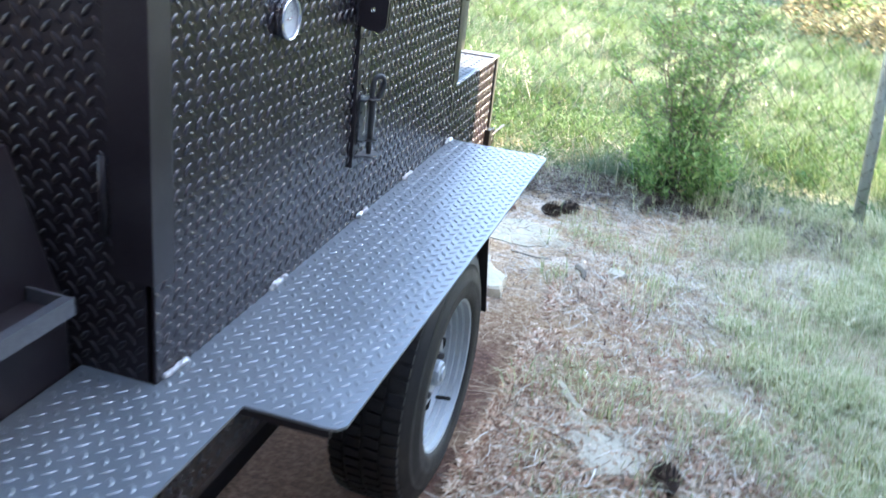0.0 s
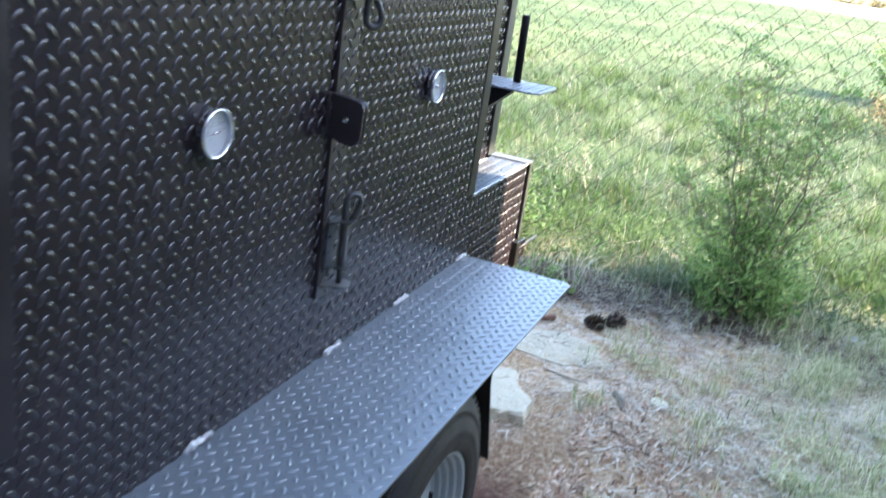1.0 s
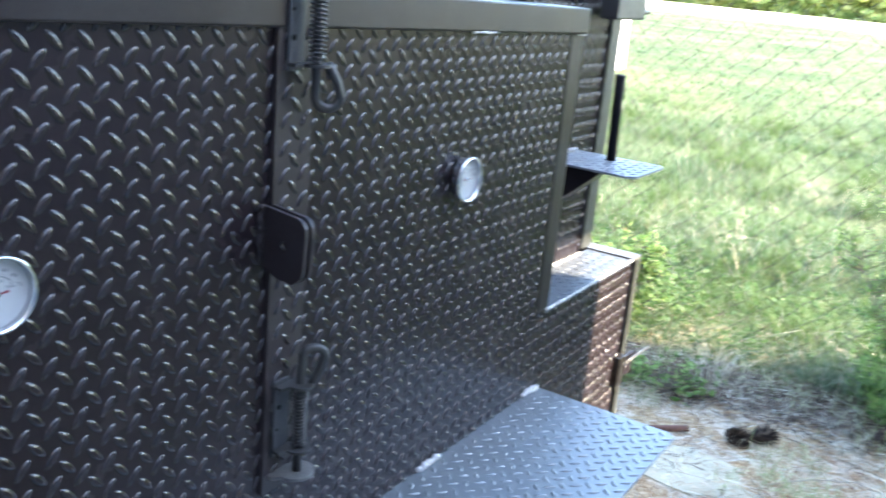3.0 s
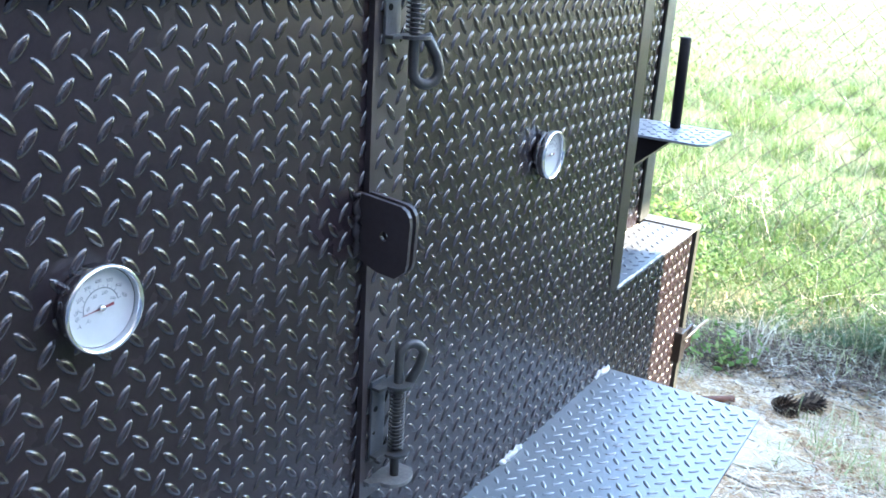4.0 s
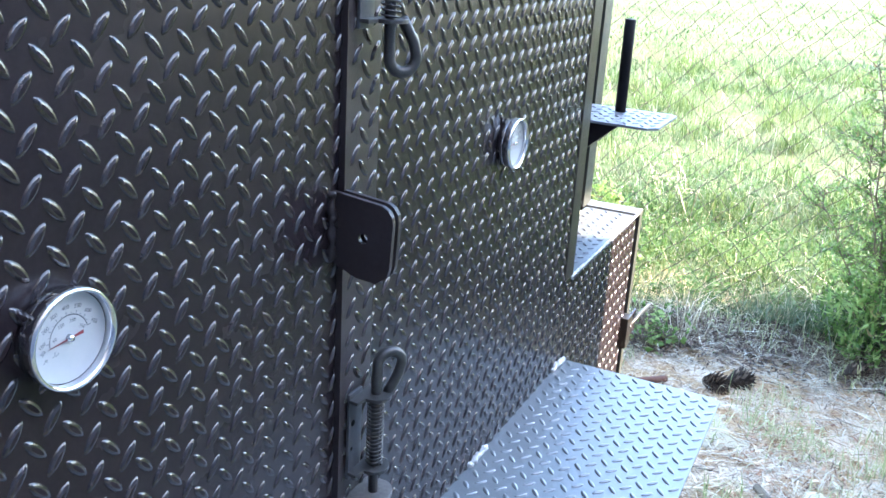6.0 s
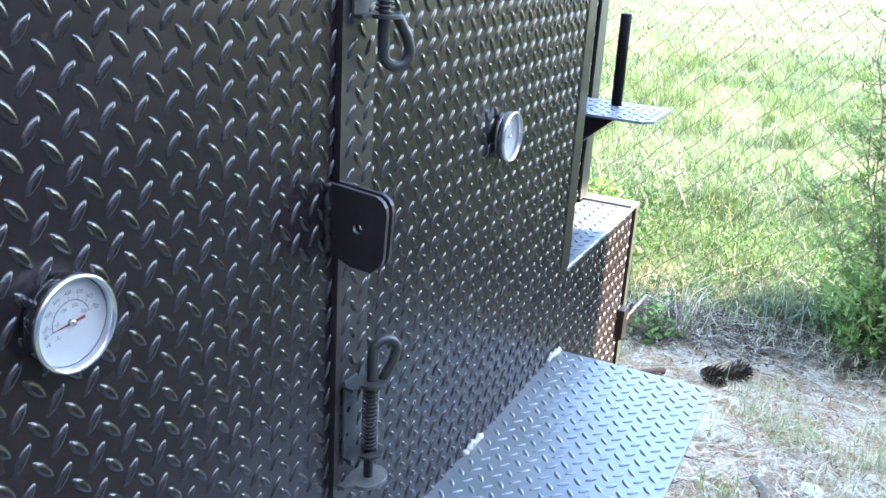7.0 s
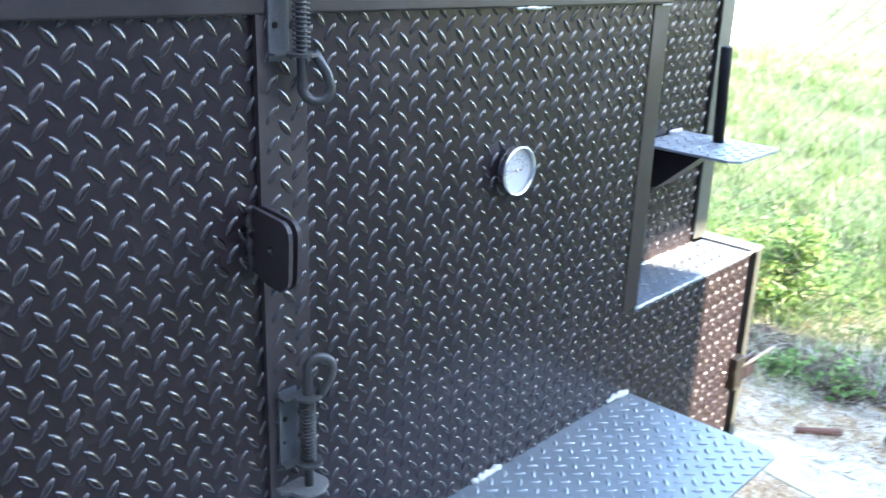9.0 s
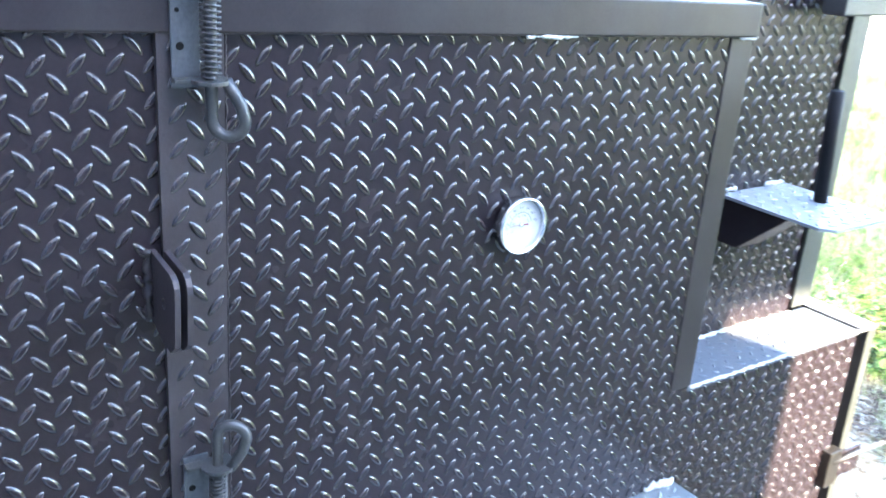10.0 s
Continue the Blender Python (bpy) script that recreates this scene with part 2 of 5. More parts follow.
def ground_material():
    m = bpy.data.materials.new("earth")
    m.use_nodes = True
    nt = m.node_tree
    b = nt.nodes["Principled BSDF"]
    pos = nt.nodes.new("ShaderNodeNewGeometry").outputs["Position"]
    fine, mid, big = noise_node(nt, pos, 55, 8, 0.7), noise_node(nt, pos, 7, 6, 0.65), noise_node(nt, pos, 1.1, 5, 0.6)
    straw = ramp_node(nt, [(0.3, (0.21, 0.11, 0.055)), (0.45, (0.43, 0.265, 0.145)), (0.57, (0.63, 0.455, 0.27)), (0.7, (0.8, 0.65, 0.43))])
    nt.links.new(fine, straw.inputs[0])
    sand = ramp_node(nt, [(0.34, (0.34, 0.25, 0.18)), (0.46, (0.66, 0.54, 0.41)), (0.58, (0.84, 0.72, 0.58)), (0.7, (0.92, 0.84, 0.72))])
    nt.links.new(fine, sand.inputs[0])
    green = ramp_node(nt, [(0.3, (0.048, 0.076, 0.03)), (0.48, (0.086, 0.12, 0.05)), (0.62, (0.128, 0.158, 0.077)), (0.78, (0.2, 0.205, 0.12))])
    nt.links.new(mid, green.inputs[0])
    blot = noise_node(nt, pos, 0.2, 5, 0.6)
    turf = mix_node(nt, range_node(nt, blot, 0.52, 0.62, 0.0, 0.75), green.outputs[0], (0.17, 0.172, 0.1))
    turf = mix_node(nt, range_node(nt, blot, 0.48, 0.38, 0.0, 0.8), turf, (0.055, 0.085, 0.035))
    sep = nt.nodes.new("ShaderNodeSeparateXYZ")
    nt.links.new(pos, sep.inputs[0])
    band = nt.nodes.new("ShaderNodeMath")
    band.operation = "MULTIPLY_ADD"
    nt.links.new(big, band.inputs[0])
    band.inputs[1].default_value = 2.4
    nt.links.new(sep.outputs["Y"], band.inputs[2])
    bare = range_node(nt, band.outputs[0], 3.3, 4.1, 0.0, 1.0)
    patch = range_node(nt, mid, 0.44, 0.58, 0.0, 1.0)
    both = nt.nodes.new("ShaderNodeMath")
    both.operation = "MULTIPLY"
    nt.links.new(bare, both.inputs[0])
    nt.links.new(patch, both.inputs[1])
    near = mix_node(nt, both.outputs[0], straw.outputs[0], sand.outputs[0])
    near = mix_node(nt, range_node(nt, big, 0.54, 0.68, 0.0, 0.4), near, green.outputs[0])
    thatch = ramp_node(nt, [(0.34, (0.3, 0.26, 0.14)), (0.5, (0.54, 0.5, 0.31)), (0.66, (0.78, 0.72, 0.53))])
    nt.links.new(fine, thatch.inputs[0])
    side = nt.nodes.new("ShaderNodeMath")
    side.operation = "MULTIPLY_ADD"
    nt.links.new(big, side.inputs[0])
    side.inputs[1].default_value = 2.2
    nt.links.new(sep.outputs["X"], side.inputs[2])
    near = mix_node(nt, range_node(nt, side.outputs[0], 1.65, 2.15, 0.0, 0.85), near, thatch.outputs[0])
    # Darker, redder earth under the trailer.
    dark_earth = ramp_node(nt, [(0.35, (0.07, 0.034, 0.024)), (0.5, (0.14, 0.07, 0.048)), (0.68, (0.24, 0.14, 0.1))])
    nt.links.new(fine, dark_earth.inputs[0])
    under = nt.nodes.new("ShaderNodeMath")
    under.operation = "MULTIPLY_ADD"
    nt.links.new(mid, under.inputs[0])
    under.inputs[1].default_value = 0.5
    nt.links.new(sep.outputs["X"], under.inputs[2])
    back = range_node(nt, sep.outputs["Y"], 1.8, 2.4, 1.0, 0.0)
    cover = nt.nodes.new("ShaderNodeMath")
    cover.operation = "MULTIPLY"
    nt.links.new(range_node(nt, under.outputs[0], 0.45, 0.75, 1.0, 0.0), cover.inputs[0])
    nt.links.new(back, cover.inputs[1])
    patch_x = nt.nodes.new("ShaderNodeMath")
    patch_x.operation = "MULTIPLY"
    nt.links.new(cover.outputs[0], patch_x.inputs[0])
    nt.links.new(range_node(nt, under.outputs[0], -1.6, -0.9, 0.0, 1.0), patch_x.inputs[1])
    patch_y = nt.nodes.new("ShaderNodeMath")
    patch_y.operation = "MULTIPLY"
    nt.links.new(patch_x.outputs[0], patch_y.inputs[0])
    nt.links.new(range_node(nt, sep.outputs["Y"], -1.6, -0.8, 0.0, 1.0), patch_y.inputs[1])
    near = mix_node(nt, patch_y.outputs[0], near, dark_earth.outputs[0])
    wob = nt.nodes.new("ShaderNodeMath")
    wob.operation = "MULTIPLY_ADD"
    nt.links.new(mid, wob.inputs[0])
    wob.inputs[1].default_value = 1.6
    nt.links.new(sep.outputs["Y"], wob.inputs[2])
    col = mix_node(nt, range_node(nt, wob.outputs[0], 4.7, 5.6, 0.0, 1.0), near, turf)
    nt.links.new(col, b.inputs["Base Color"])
    b.inputs["Roughness"].default_value = 0.95
    b.inputs["Specular IOR Level"].default_value = 0.2
    bn = nt.nodes.new("ShaderNodeBump")
    bn.inputs["Strength"].default_value, bn.inputs["Distance"].default_value = 1.0, 0.02
    nt.links.new(fine, bn.inputs["Height"])
    nt.links.new(bn.outputs[0], b.inputs["Normal"])
    return m


EARTH = ground_material()


# ---------------------------------------------------------------- mesh helpers
def thing(name, place=(0, 0, 0), label="", category="", group="", kind=""):
    e = new(name)
    e.location = place
    e.empty_display_size = 0.1
    return tagged(e, label, category, group, kind)


def link_mesh(name, me, mat, parent=None, label="", smooth=False):
    me.materials.append(mat)
    if smooth:
        me.polygons.foreach_set("use_smooth", [True] * len(me.polygons))
    ob = new(name, me)
    if parent:
        ob.parent = parent
        o = parent
        off = Vector((0, 0, 0))
        while o:
            off += o.location
            o = o.parent
        ob.location = -off
    if label:
        ob["label"] = label
    return ob


def part(name, bm, mat, parent=None, label="", smooth=False):
    """Links a bmesh, in world metres, as one mesh object under a thing or a part."""
    me = bpy.data.meshes.new(name)
    bm.to_mesh(me)
    bm.free()
    return link_mesh(name, me, mat, parent, label, smooth)


def box(bm, lo, hi, bevel=0.0):
    vs = [bm.verts.new((x, y, z)) for x in (lo[0], hi[0]) for y in (lo[1], hi[1]) for z in (lo[2], hi[2])]
    fs = [bm.faces.new([vs[i] for i in q]) for q in ((0, 1, 3, 2), (4, 6, 7, 5), (0, 4, 5, 1), (2, 3, 7, 6), (0, 2, 6, 4), (1, 5, 7, 3))]
    if bevel:
        es = list({e for f in fs for e in f.edges})
        bmesh.ops.bevel(bm, geom=es, offset=bevel, segments=2, affect="EDGES", profile=0.6)
    return bm


def boxes(*spans, bevel=0.0):
    bm = bmesh.new()
    for lo, hi in spans:
        box(bm, lo, hi, bevel)
    return bm


def extruded(points, axis, a, b, bevel=0.0):
    """A prism over a polygon given in the two axes other than axis (in x, y, z order)."""
    bm = bmesh.new()

    def at(p, d):
        q = list(p)
        q.insert("xyz".index(axis), d)
        return bm.verts.new(q)
    lo, hi = [at(p, a) for p in points], [at(p, b) for p in points]
    bm.faces.new(lo)
    bm.faces.new(hi[::-1])
    n = len(points)
    for i in range(n):
        bm.faces.new((lo[i], hi[i], hi[(i + 1) % n], lo[(i + 1) % n]))
    bmesh.ops.recalc_face_normals(bm, faces=bm.faces)
    if bevel:
        bmesh.ops.bevel(bm, geom=list(bm.edges), offset=bevel, segments=2, affect="EDGES", profile=0.6)
    return bm


def tube(bm, path, r, sides=10, caps=True):
    """A round bar along a path."""
    pts = [Vector(p) for p in path]
    rings = []
    up = Vector((0.31, 0.17, 0.93))
    for i, p in enumerate(pts):
        d = (pts[min(i + 1, len(pts) - 1)] - pts[max(i - 1, 0)]).normalized()
        s = d.cross(up)
        if s.length < 0.15:
            s = d.cross(Vector((1, 0.1, 0)))
        s.normalize()
        u = s.cross(d)
        up = u
        rr = r[i] if isinstance(r, (list, tuple)) else r
        rings.append([bm.verts.new(p + s * (rr * math.cos(2 * math.pi * k / sides)) + u * (rr * math.sin(2 * math.pi * k / sides))) for k in range(sides)])
    for a, b in zip(rings, rings[1:]):
        for k in range(sides):
            bm.faces.new((a[k], a[(k + 1) % sides], b[(k + 1) % sides], b[k]))
    if caps:
        bm.faces.new(rings[0][::-1])
        bm.faces.new(rings[-1])
    return bm


def lathe(profile, centre, axis="x", steps=48):
    """Turns (radius, along) pairs about an axis through centre."""
    bm = bmesh.new()
    c = Vector(centre)
    rings = []
    for k in range(steps):
        a = 2 * math.pi * k / steps
        ca, sa = math.cos(a), math.sin(a)
        ring = []
        for r, h in profile:
            ring.append(bm.verts.new(c + (Vector((h, r * ca, r * sa)) if axis == "x" else Vector((r * ca, r * sa, h)))))
        rings.append(ring)
    for k in range(steps):
        a, b = rings[k], rings[(k + 1) % steps]
        for i in range(len(profile) - 1):
            bm.faces.new((a[i], b[i], b[i + 1], a[i + 1]))
    bmesh.ops.remove_doubles(bm, verts=bm.verts, dist=1e-6)
    bmesh.ops.recalc_face_normals(bm, faces=bm.faces)
    return bm


# ---------------------------------------------------------------- tread plate
PITCH, PITCH_V, LUG_LONG, LUG_WIDE, LUG_HIGH, LUG_TURN = 0.035, 0.0336, 0.027, 0.0098, 0.0023, 49.0


def lug_template():
    n = 14
    vs, fs = [], []
    for scale_l, scale_w, h in ((1.0, 1.0, -0.0002), (0.93, 0.85, 0.4), (0.8, 0.64, 0.74), (0.55, 0.34, 0.96)):
        for k in range(n):
            a = 2 * math.pi * k / n
            taper = abs(math.sin(a)) ** 1.3 * (1 if math.sin(a) >= 0 else -1)
            vs.append((math.cos(a) * LUG_LONG / 2 * scale_l, taper * LUG_WIDE / 2 * scale_w, h * LUG_HIGH if h > 0 else h))
    for r in range(3):
        for k in range(n):
            fs.append((r * n + k, r * n + (k + 1) % n, (r + 1) * n + (k + 1) % n, (r + 1) * n + k))
    fs.append(tuple(range(3 * n, 4 * n)))
    return np.array(vs), fs


LUG_V, LUG_F = lug_template()
LUG_EDGE = [1] * 42 + [0] * (len(LUG_F) - 42)   # the steep flanks take the glossier paint, for bright highlights


def inside(px, py, poly, margin):
    """How a point lies in a polygon: True if inside it and farther than margin from its sides."""
    odd = False
    n = len(poly)
    for i in range(n):
        (x0, y0), (x1, y1) = poly[i], poly[(i + 1) % n]
        if (y0 > py) != (y1 > py) and px < (x1 - x0) * (py - y0) / (y1 - y0) + x0:
            odd = not odd
        dx, dy = x1 - x0, y1 - y0
        t = max(0, min(1, ((px - x0) * dx + (py - y0) * dy) / (dx * dx + dy * dy)))
        if (x0 + t * dx - px) ** 2 + (y0 + t * dy - py) ** 2 < margin * margin:
            return False
    return odd


def tread_plate(name, mat, parent, poly, o, u, v, thick=0.005, phase=(0.0, 0.0), label="", flip=1, margin=0.0085, pitch=PITCH, pitch_v=PITCH_V, size=1.0):
    """A rolled steel sheet with raised lugs: the polygon in (u, v) from o; the lugs stand along u x v."""
    o, u, v = np.array(o, float), np.array(u, float), np.array(v, float)
    n = np.cross(u, v)
    verts, faces = [], []
    k = len(poly)
    area = sum(poly[i][0] * poly[(i + 1) % k][1] - poly[(i + 1) % k][0] * poly[i][1] for i in range(k))
    if area < 0:
        poly = poly[::-1]
    for d in (0.0, -thick):
        verts += [tuple(o + a * u + b * v + d * n) for a, b in poly]
    faces.append(tuple(range(k)))
    faces.append(tuple(range(2 * k - 1, k - 1, -1)))
    for i in range(k):
        j = (i + 1) % k
        faces.append((i, k + i, k + j, j))
    flat = len(faces)
    us, vs = [p[0] for p in poly], [p[1] for p in poly]
    for lattice in (0, 1):
        a = radians(LUG_TURN) * (1 if lattice else -1) * flip
        ca, sa = math.cos(a), math.sin(a)
        for i in range(int((max(us) - min(us)) / pitch) + 3):
            for j in range(int((max(vs) - min(vs)) / pitch_v) + 3):
                cu = min(us) + (i - 1 + 0.5 * lattice) * pitch + phase[0]
                cv = min(vs) + (j - 1 + 0.5 * lattice) * pitch_v + phase[1]
                if not inside(cu, cv, poly, margin):
                    continue
                base = len(verts)
                lu = cu + (LUG_V[:, 0] * ca - LUG_V[:, 1] * sa) * size
                lv = cv + (LUG_V[:, 0] * sa + LUG_V[:, 1] * ca) * size
                p = o + lu[:, None] * u + lv[:, None] * v + LUG_V[:, 2][:, None] * n
                verts += [tuple(q) for q in p]
                faces += [tuple(base + q for q in f) for f in LUG_F]
    me = bpy.data.meshes.new(name)
    me.from_pydata(verts, [], faces)
    me.materials.append(mat)
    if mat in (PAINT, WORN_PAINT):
        me.materials.append(LUG_GLOSS)
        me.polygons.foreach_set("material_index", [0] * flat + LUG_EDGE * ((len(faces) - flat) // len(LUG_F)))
    smooth = np.ones(len(faces), bool)
    smooth[:flat] = False
    me.polygons.foreach_set("use_smooth", smooth)
    me.update()
    ob = new(name, me)
    if parent:
        ob.parent = parent
        ob.location = -parent.location
    if label:
        ob["label"] = label
    return ob


def weld(name, parent, a, b, r, seed, mat=None):
    """An uneven bead of weld from a to b."""
    rng = random.Random(seed)
    a, b = Vector(a), Vector(b)
    n = max(8, int((b - a).length / 0.004))
    bm = bmesh.new()
    path = [a.lerp(b, i / n) + Vector([rng.uniform(-1, 1) * r * 0.4 for _ in range(3)]) for i in range(n + 1)]
    rad = [r * (0.25 if i in (0, n) else rng.uniform(0.3, 1.25)) for i in range(n + 1)]
    tube(bm, path, rad, 7)
    return part(name, bm, mat or WELD, parent, "bare bright weld bead", True)


# ---------------------------------------------------------------- smoker trailer
trailer = thing("smoker_trailer", (-0.5, 1.0, 0.0), "black-painted diamond-plate barbecue smoker trailer standing on dry ground", "trailer")
FZ = 0.792      # top of the fender plate
SKEW = -0.003   # the side runs in a little towards the rear


def side(y):
    """The face of the side sheets at y."""
    return 0.0145 + SKEW * y


def phase_of(first, lo, pitch):
    return (first - lo) % pitch


# side sheets, each from below the fender to the top bar; the rear one runs on under the ledge
ALONG = (SKEW, 1, 0)
tread_plate("front_door", PAINT, trailer, [(0.089, 0.5), (0.85, 0.5), (0.85, 1.556), (0.089, 1.568)], (0.0145, 0, 0), ALONG, (0, 0, 1), thick=0.006, phase=(phase_of(0.5613, 0.089, 0.033), phase_of(1.4324, 0.5, 0.0328)), pitch=0.033, pitch_v=0.0328, margin=0.001, label="diamond-plate door with a dial thermometer")
tread_plate("rear_door", PAINT, trailer, [(0.853, 0.5), (2.172, 0.5), (2.172, 0.958), (1.69, 0.958), (1.69, 1.543), (0.853, 1.556)], (0.0145, 0, 0), ALONG, (0, 0, 1), thick=0.006, phase=(phase_of(0.9335, 0.853, 0.0336), phase_of(1.5022, 0.5, 0.0324)), pitch=0.0336, pitch_v=0.0324, margin=0.001, label="diamond-plate door with a dial thermometer")
part("body_core", boxes(((-1.2, 0.1, 0.45), (-0.008, 1.685, 1.567))), PAINT_SMOOTH, trailer)
part("rear_box_core", boxes(((-1.2, 1.687, 0.45), (-0.02, 2.21, 0.947))), PAINT_SMOOTH, trailer)
# Core in near-black so the gap beside the post reads as shade.
part("rear_wall_core", boxes(((-1.2, 1.687, 0.949), (-0.13, 2.14, 1.60))), MATT_AND_SHADE, trailer)
# Bar paint here leaves out the glossy lug flanks, so the face stays dim.
tread_plate("front_panel", PAINT_SMOOTH, trailer, [(0, 0.5), (1.2, 0.5), (1.2, 1.6), (0, 1.6)], (-1.2, 0.0875, 0), (1, 0, 0), (0, 0, 1), phase=(phase_of(1.069, 0, 0.0338), phase_of(1.343, 0.5, 0.032)), pitch=0.0338, pitch_v=0.032)
part("roof", boxes(((-1.22, 0.115, 1.568), (0.0, 1.69, 1.575)), bevel=0.002), PAINT_SMOOTH, trailer)
EDGE = side(0.875) + 0.008
tread_plate("door_overlap_strip", WORN_PAINT, trailer, [(0.843, 0.938), (0.907, 0.938), (0.907, 1.545), (0.843, 1.546)], (EDGE, 0, 0), (0, 1, 0), (0, 0, 1), thick=0.0075, phase=(phase_of(0.878, 0.843, 0.0336), phase_of(1.452, 0.938, 0.0335)), pitch=0.0336, pitch_v=0.0335, margin=0.0035)

# bars round the doors
part("corner_angle", extruded([(0.018, 0.0815), (0.018, 0.136), (0.0145, 0.137), (0.0145, 0.0855), (-0.052, 0.0855), (-0.052, 0.0815)], "z", 0.965, 1.60, 0.0012), PAINT_SMOOTH, trailer)
part("door_stop_bar", boxes(((0.003, 1.646, 0.972), (0.0118, 1.694, 1.537)), bevel=0.002), PAINT_SMOOTH, trailer)
part("top_bar", extruded([(0.1, 1.554), (1.69, 1.5275), (1.69, 1.5745), (0.1, 1.600)], "x", 0.001, 0.022, 0.003), PAINT_SMOOTH, trailer)
part("body_end_bar", boxes(((-0.12, 1.688, 0.963), (0.0, 1.694, 1.565))), PAINT_SMOOTH, trailer)

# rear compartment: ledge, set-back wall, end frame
tread_plate("ledge", DUSTY_SHEEN, trailer, [(-0.122, 1.694), (0.006, 1.694), (0.004, 2.19), (-0.122, 2.19)], (0, 0, 0.963), (1, 0, 0), (0, 1, 0), phase=(0.02, 0.01), size=0.62)
tread_plate("rear_wall", PAINT, trailer, [(1.694, 0.963), (2.128, 0.963), (2.128, 1.60), (1.694, 1.60)], (-0.12, 0, 0), (0, 1, 0), (0, 0, 1), phase=(0.02, 0.016))
# Added black filler: the dark of the gap is put into its colour.
part("rear_gap_core", boxes(((-1.2, 2.142, 0.97), (-0.15, 2.175, 1.6))), MATT_AND_SHADE, trailer)
part("rear_post", extruded([(-0.118, 2.13), (-0.112, 2.13), (-0.112, 2.186), (-0.17, 2.186), (-0.17, 2.18), (-0.118, 2.18)], "z", 0.977, 1.62, 0.001), POST_PAINT, trailer, "grey steel angle post")
# Black filler box that stands for the shade in the corner gap.
part("rear_corner_core", boxes(((-0.09, 2.176, 0.46), (-0.045, 2.214, 0.957))), HOLE_SHADE, trailer)
part("rear_corner_angle", extruded([(-0.04, 2.216), (0.006, 2.216), (0.006, 2.241), (-0.05, 2.241), (-0.05, 2.234), (-0.04, 2.234)], "z", 0.45, 0.959, 0.001), POST_PAINT, trailer, "grey steel angle post")
part("rear_top_rail", boxes(((-0.5, 2.192, 0.9595), (0.006, 2.244, 0.9675)), bevel=0.0015), GREY_STEEL, trailer, "grey steel flat bar")
part("rear_end_wall", boxes(((-1.2, 2.215, 0.45), (-0.02, 2.233, 0.959)), ((-1.2, 2.1755, 0.969), (-0.1705, 2.185, 1.62))), PAINT_SMOOTH, trailer)

part("hinge_pin", tube(bmesh.new(), [(-0.066, 0.086, 1.03), (-0.066, 0.086, 1.155)], 0.007, 10), PAINT_SMOOTH, trailer, "", True)

weld("weld_bead", trailer, (side(0.908) + 0.004, 0.9095, 0.945), (side(0.908) + 0.004, 0.9095, 1.54), 0.002, 29, PAINT_SMOOTH)

# bright worn welds
for s, y in enumerate((1.655, 1.27, 0.941, 0.502, 0.141)):
    weld("weld_bead", trailer, (side(y) + 0.003, y - 0.034, FZ + 0.005), (side(y) + 0.003, y + 0.034, FZ + 0.005), 0.0065, s)
weld("weld_bead", trailer, (0.006, 1.70, 0.9645), (0.004, 2.19, 0.9645), 0.0028, 21)
weld("weld_bead", trailer, (-0.117, 1.70, 0.966), (-0.117, 2.14, 0.966), 0.004, 22)
weld("weld_bead", trailer, (0.02, 1.27, 1.534), (0.02, 1.35, 1.5328), 0.0025, 23)
weld("weld_bead", trailer, (0.018, 1.655, 1.527), (0.018, 1.69, 1.5265), 0.003, 24)
weld("weld_bead", trailer, (-0.115, 1.862, 1.247), (-0.115, 1.892, 1.247), 0.005, 25)
weld("weld_bead", trailer, (-0.115, 1.97, 1.247), (-0.115, 2.02, 1.247), 0.005, 26)

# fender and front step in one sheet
tread_plate("fender", FENDER_SHEEN, trailer, [(-0.122, -0.95), (0.162, -0.95), (0.162, 0.096), (0.3, 0.098), (0.318, 0.102), (0.328, 0.116), (0.32, 1.678), (0.305, 1.692), (0.0066, 1.692), (0.0147, 0.086), (-0.122, 0.086)], (0, 0, FZ), (1, 0, 0), (0, 1, 0), phase=(phase_of(0.0953, -0.122, 0.0332), phase_of(1.6761, -0.95, 0.0343)), pitch=0.0332, pitch_v=0.0343, margin=0.006, size=0.82, label="black diamond-plate fender with a front step, sky sheen in its grey")
part("fender_lip", boxes(((0.15, 0.104, FZ - 0.024), (0.305, 0.109, FZ - 0.0055))), PAINT_SMOOTH, trailer)
part("frame_rail", boxes(((-0.12, -0.95, 0.50), (-0.06, 0.1, 0.62)), ((0.05, -0.95, FZ - 0.06), (0.06, 0.09, FZ - 0.0055)), bevel=0.004), PAINT_SMOOTH, trailer)


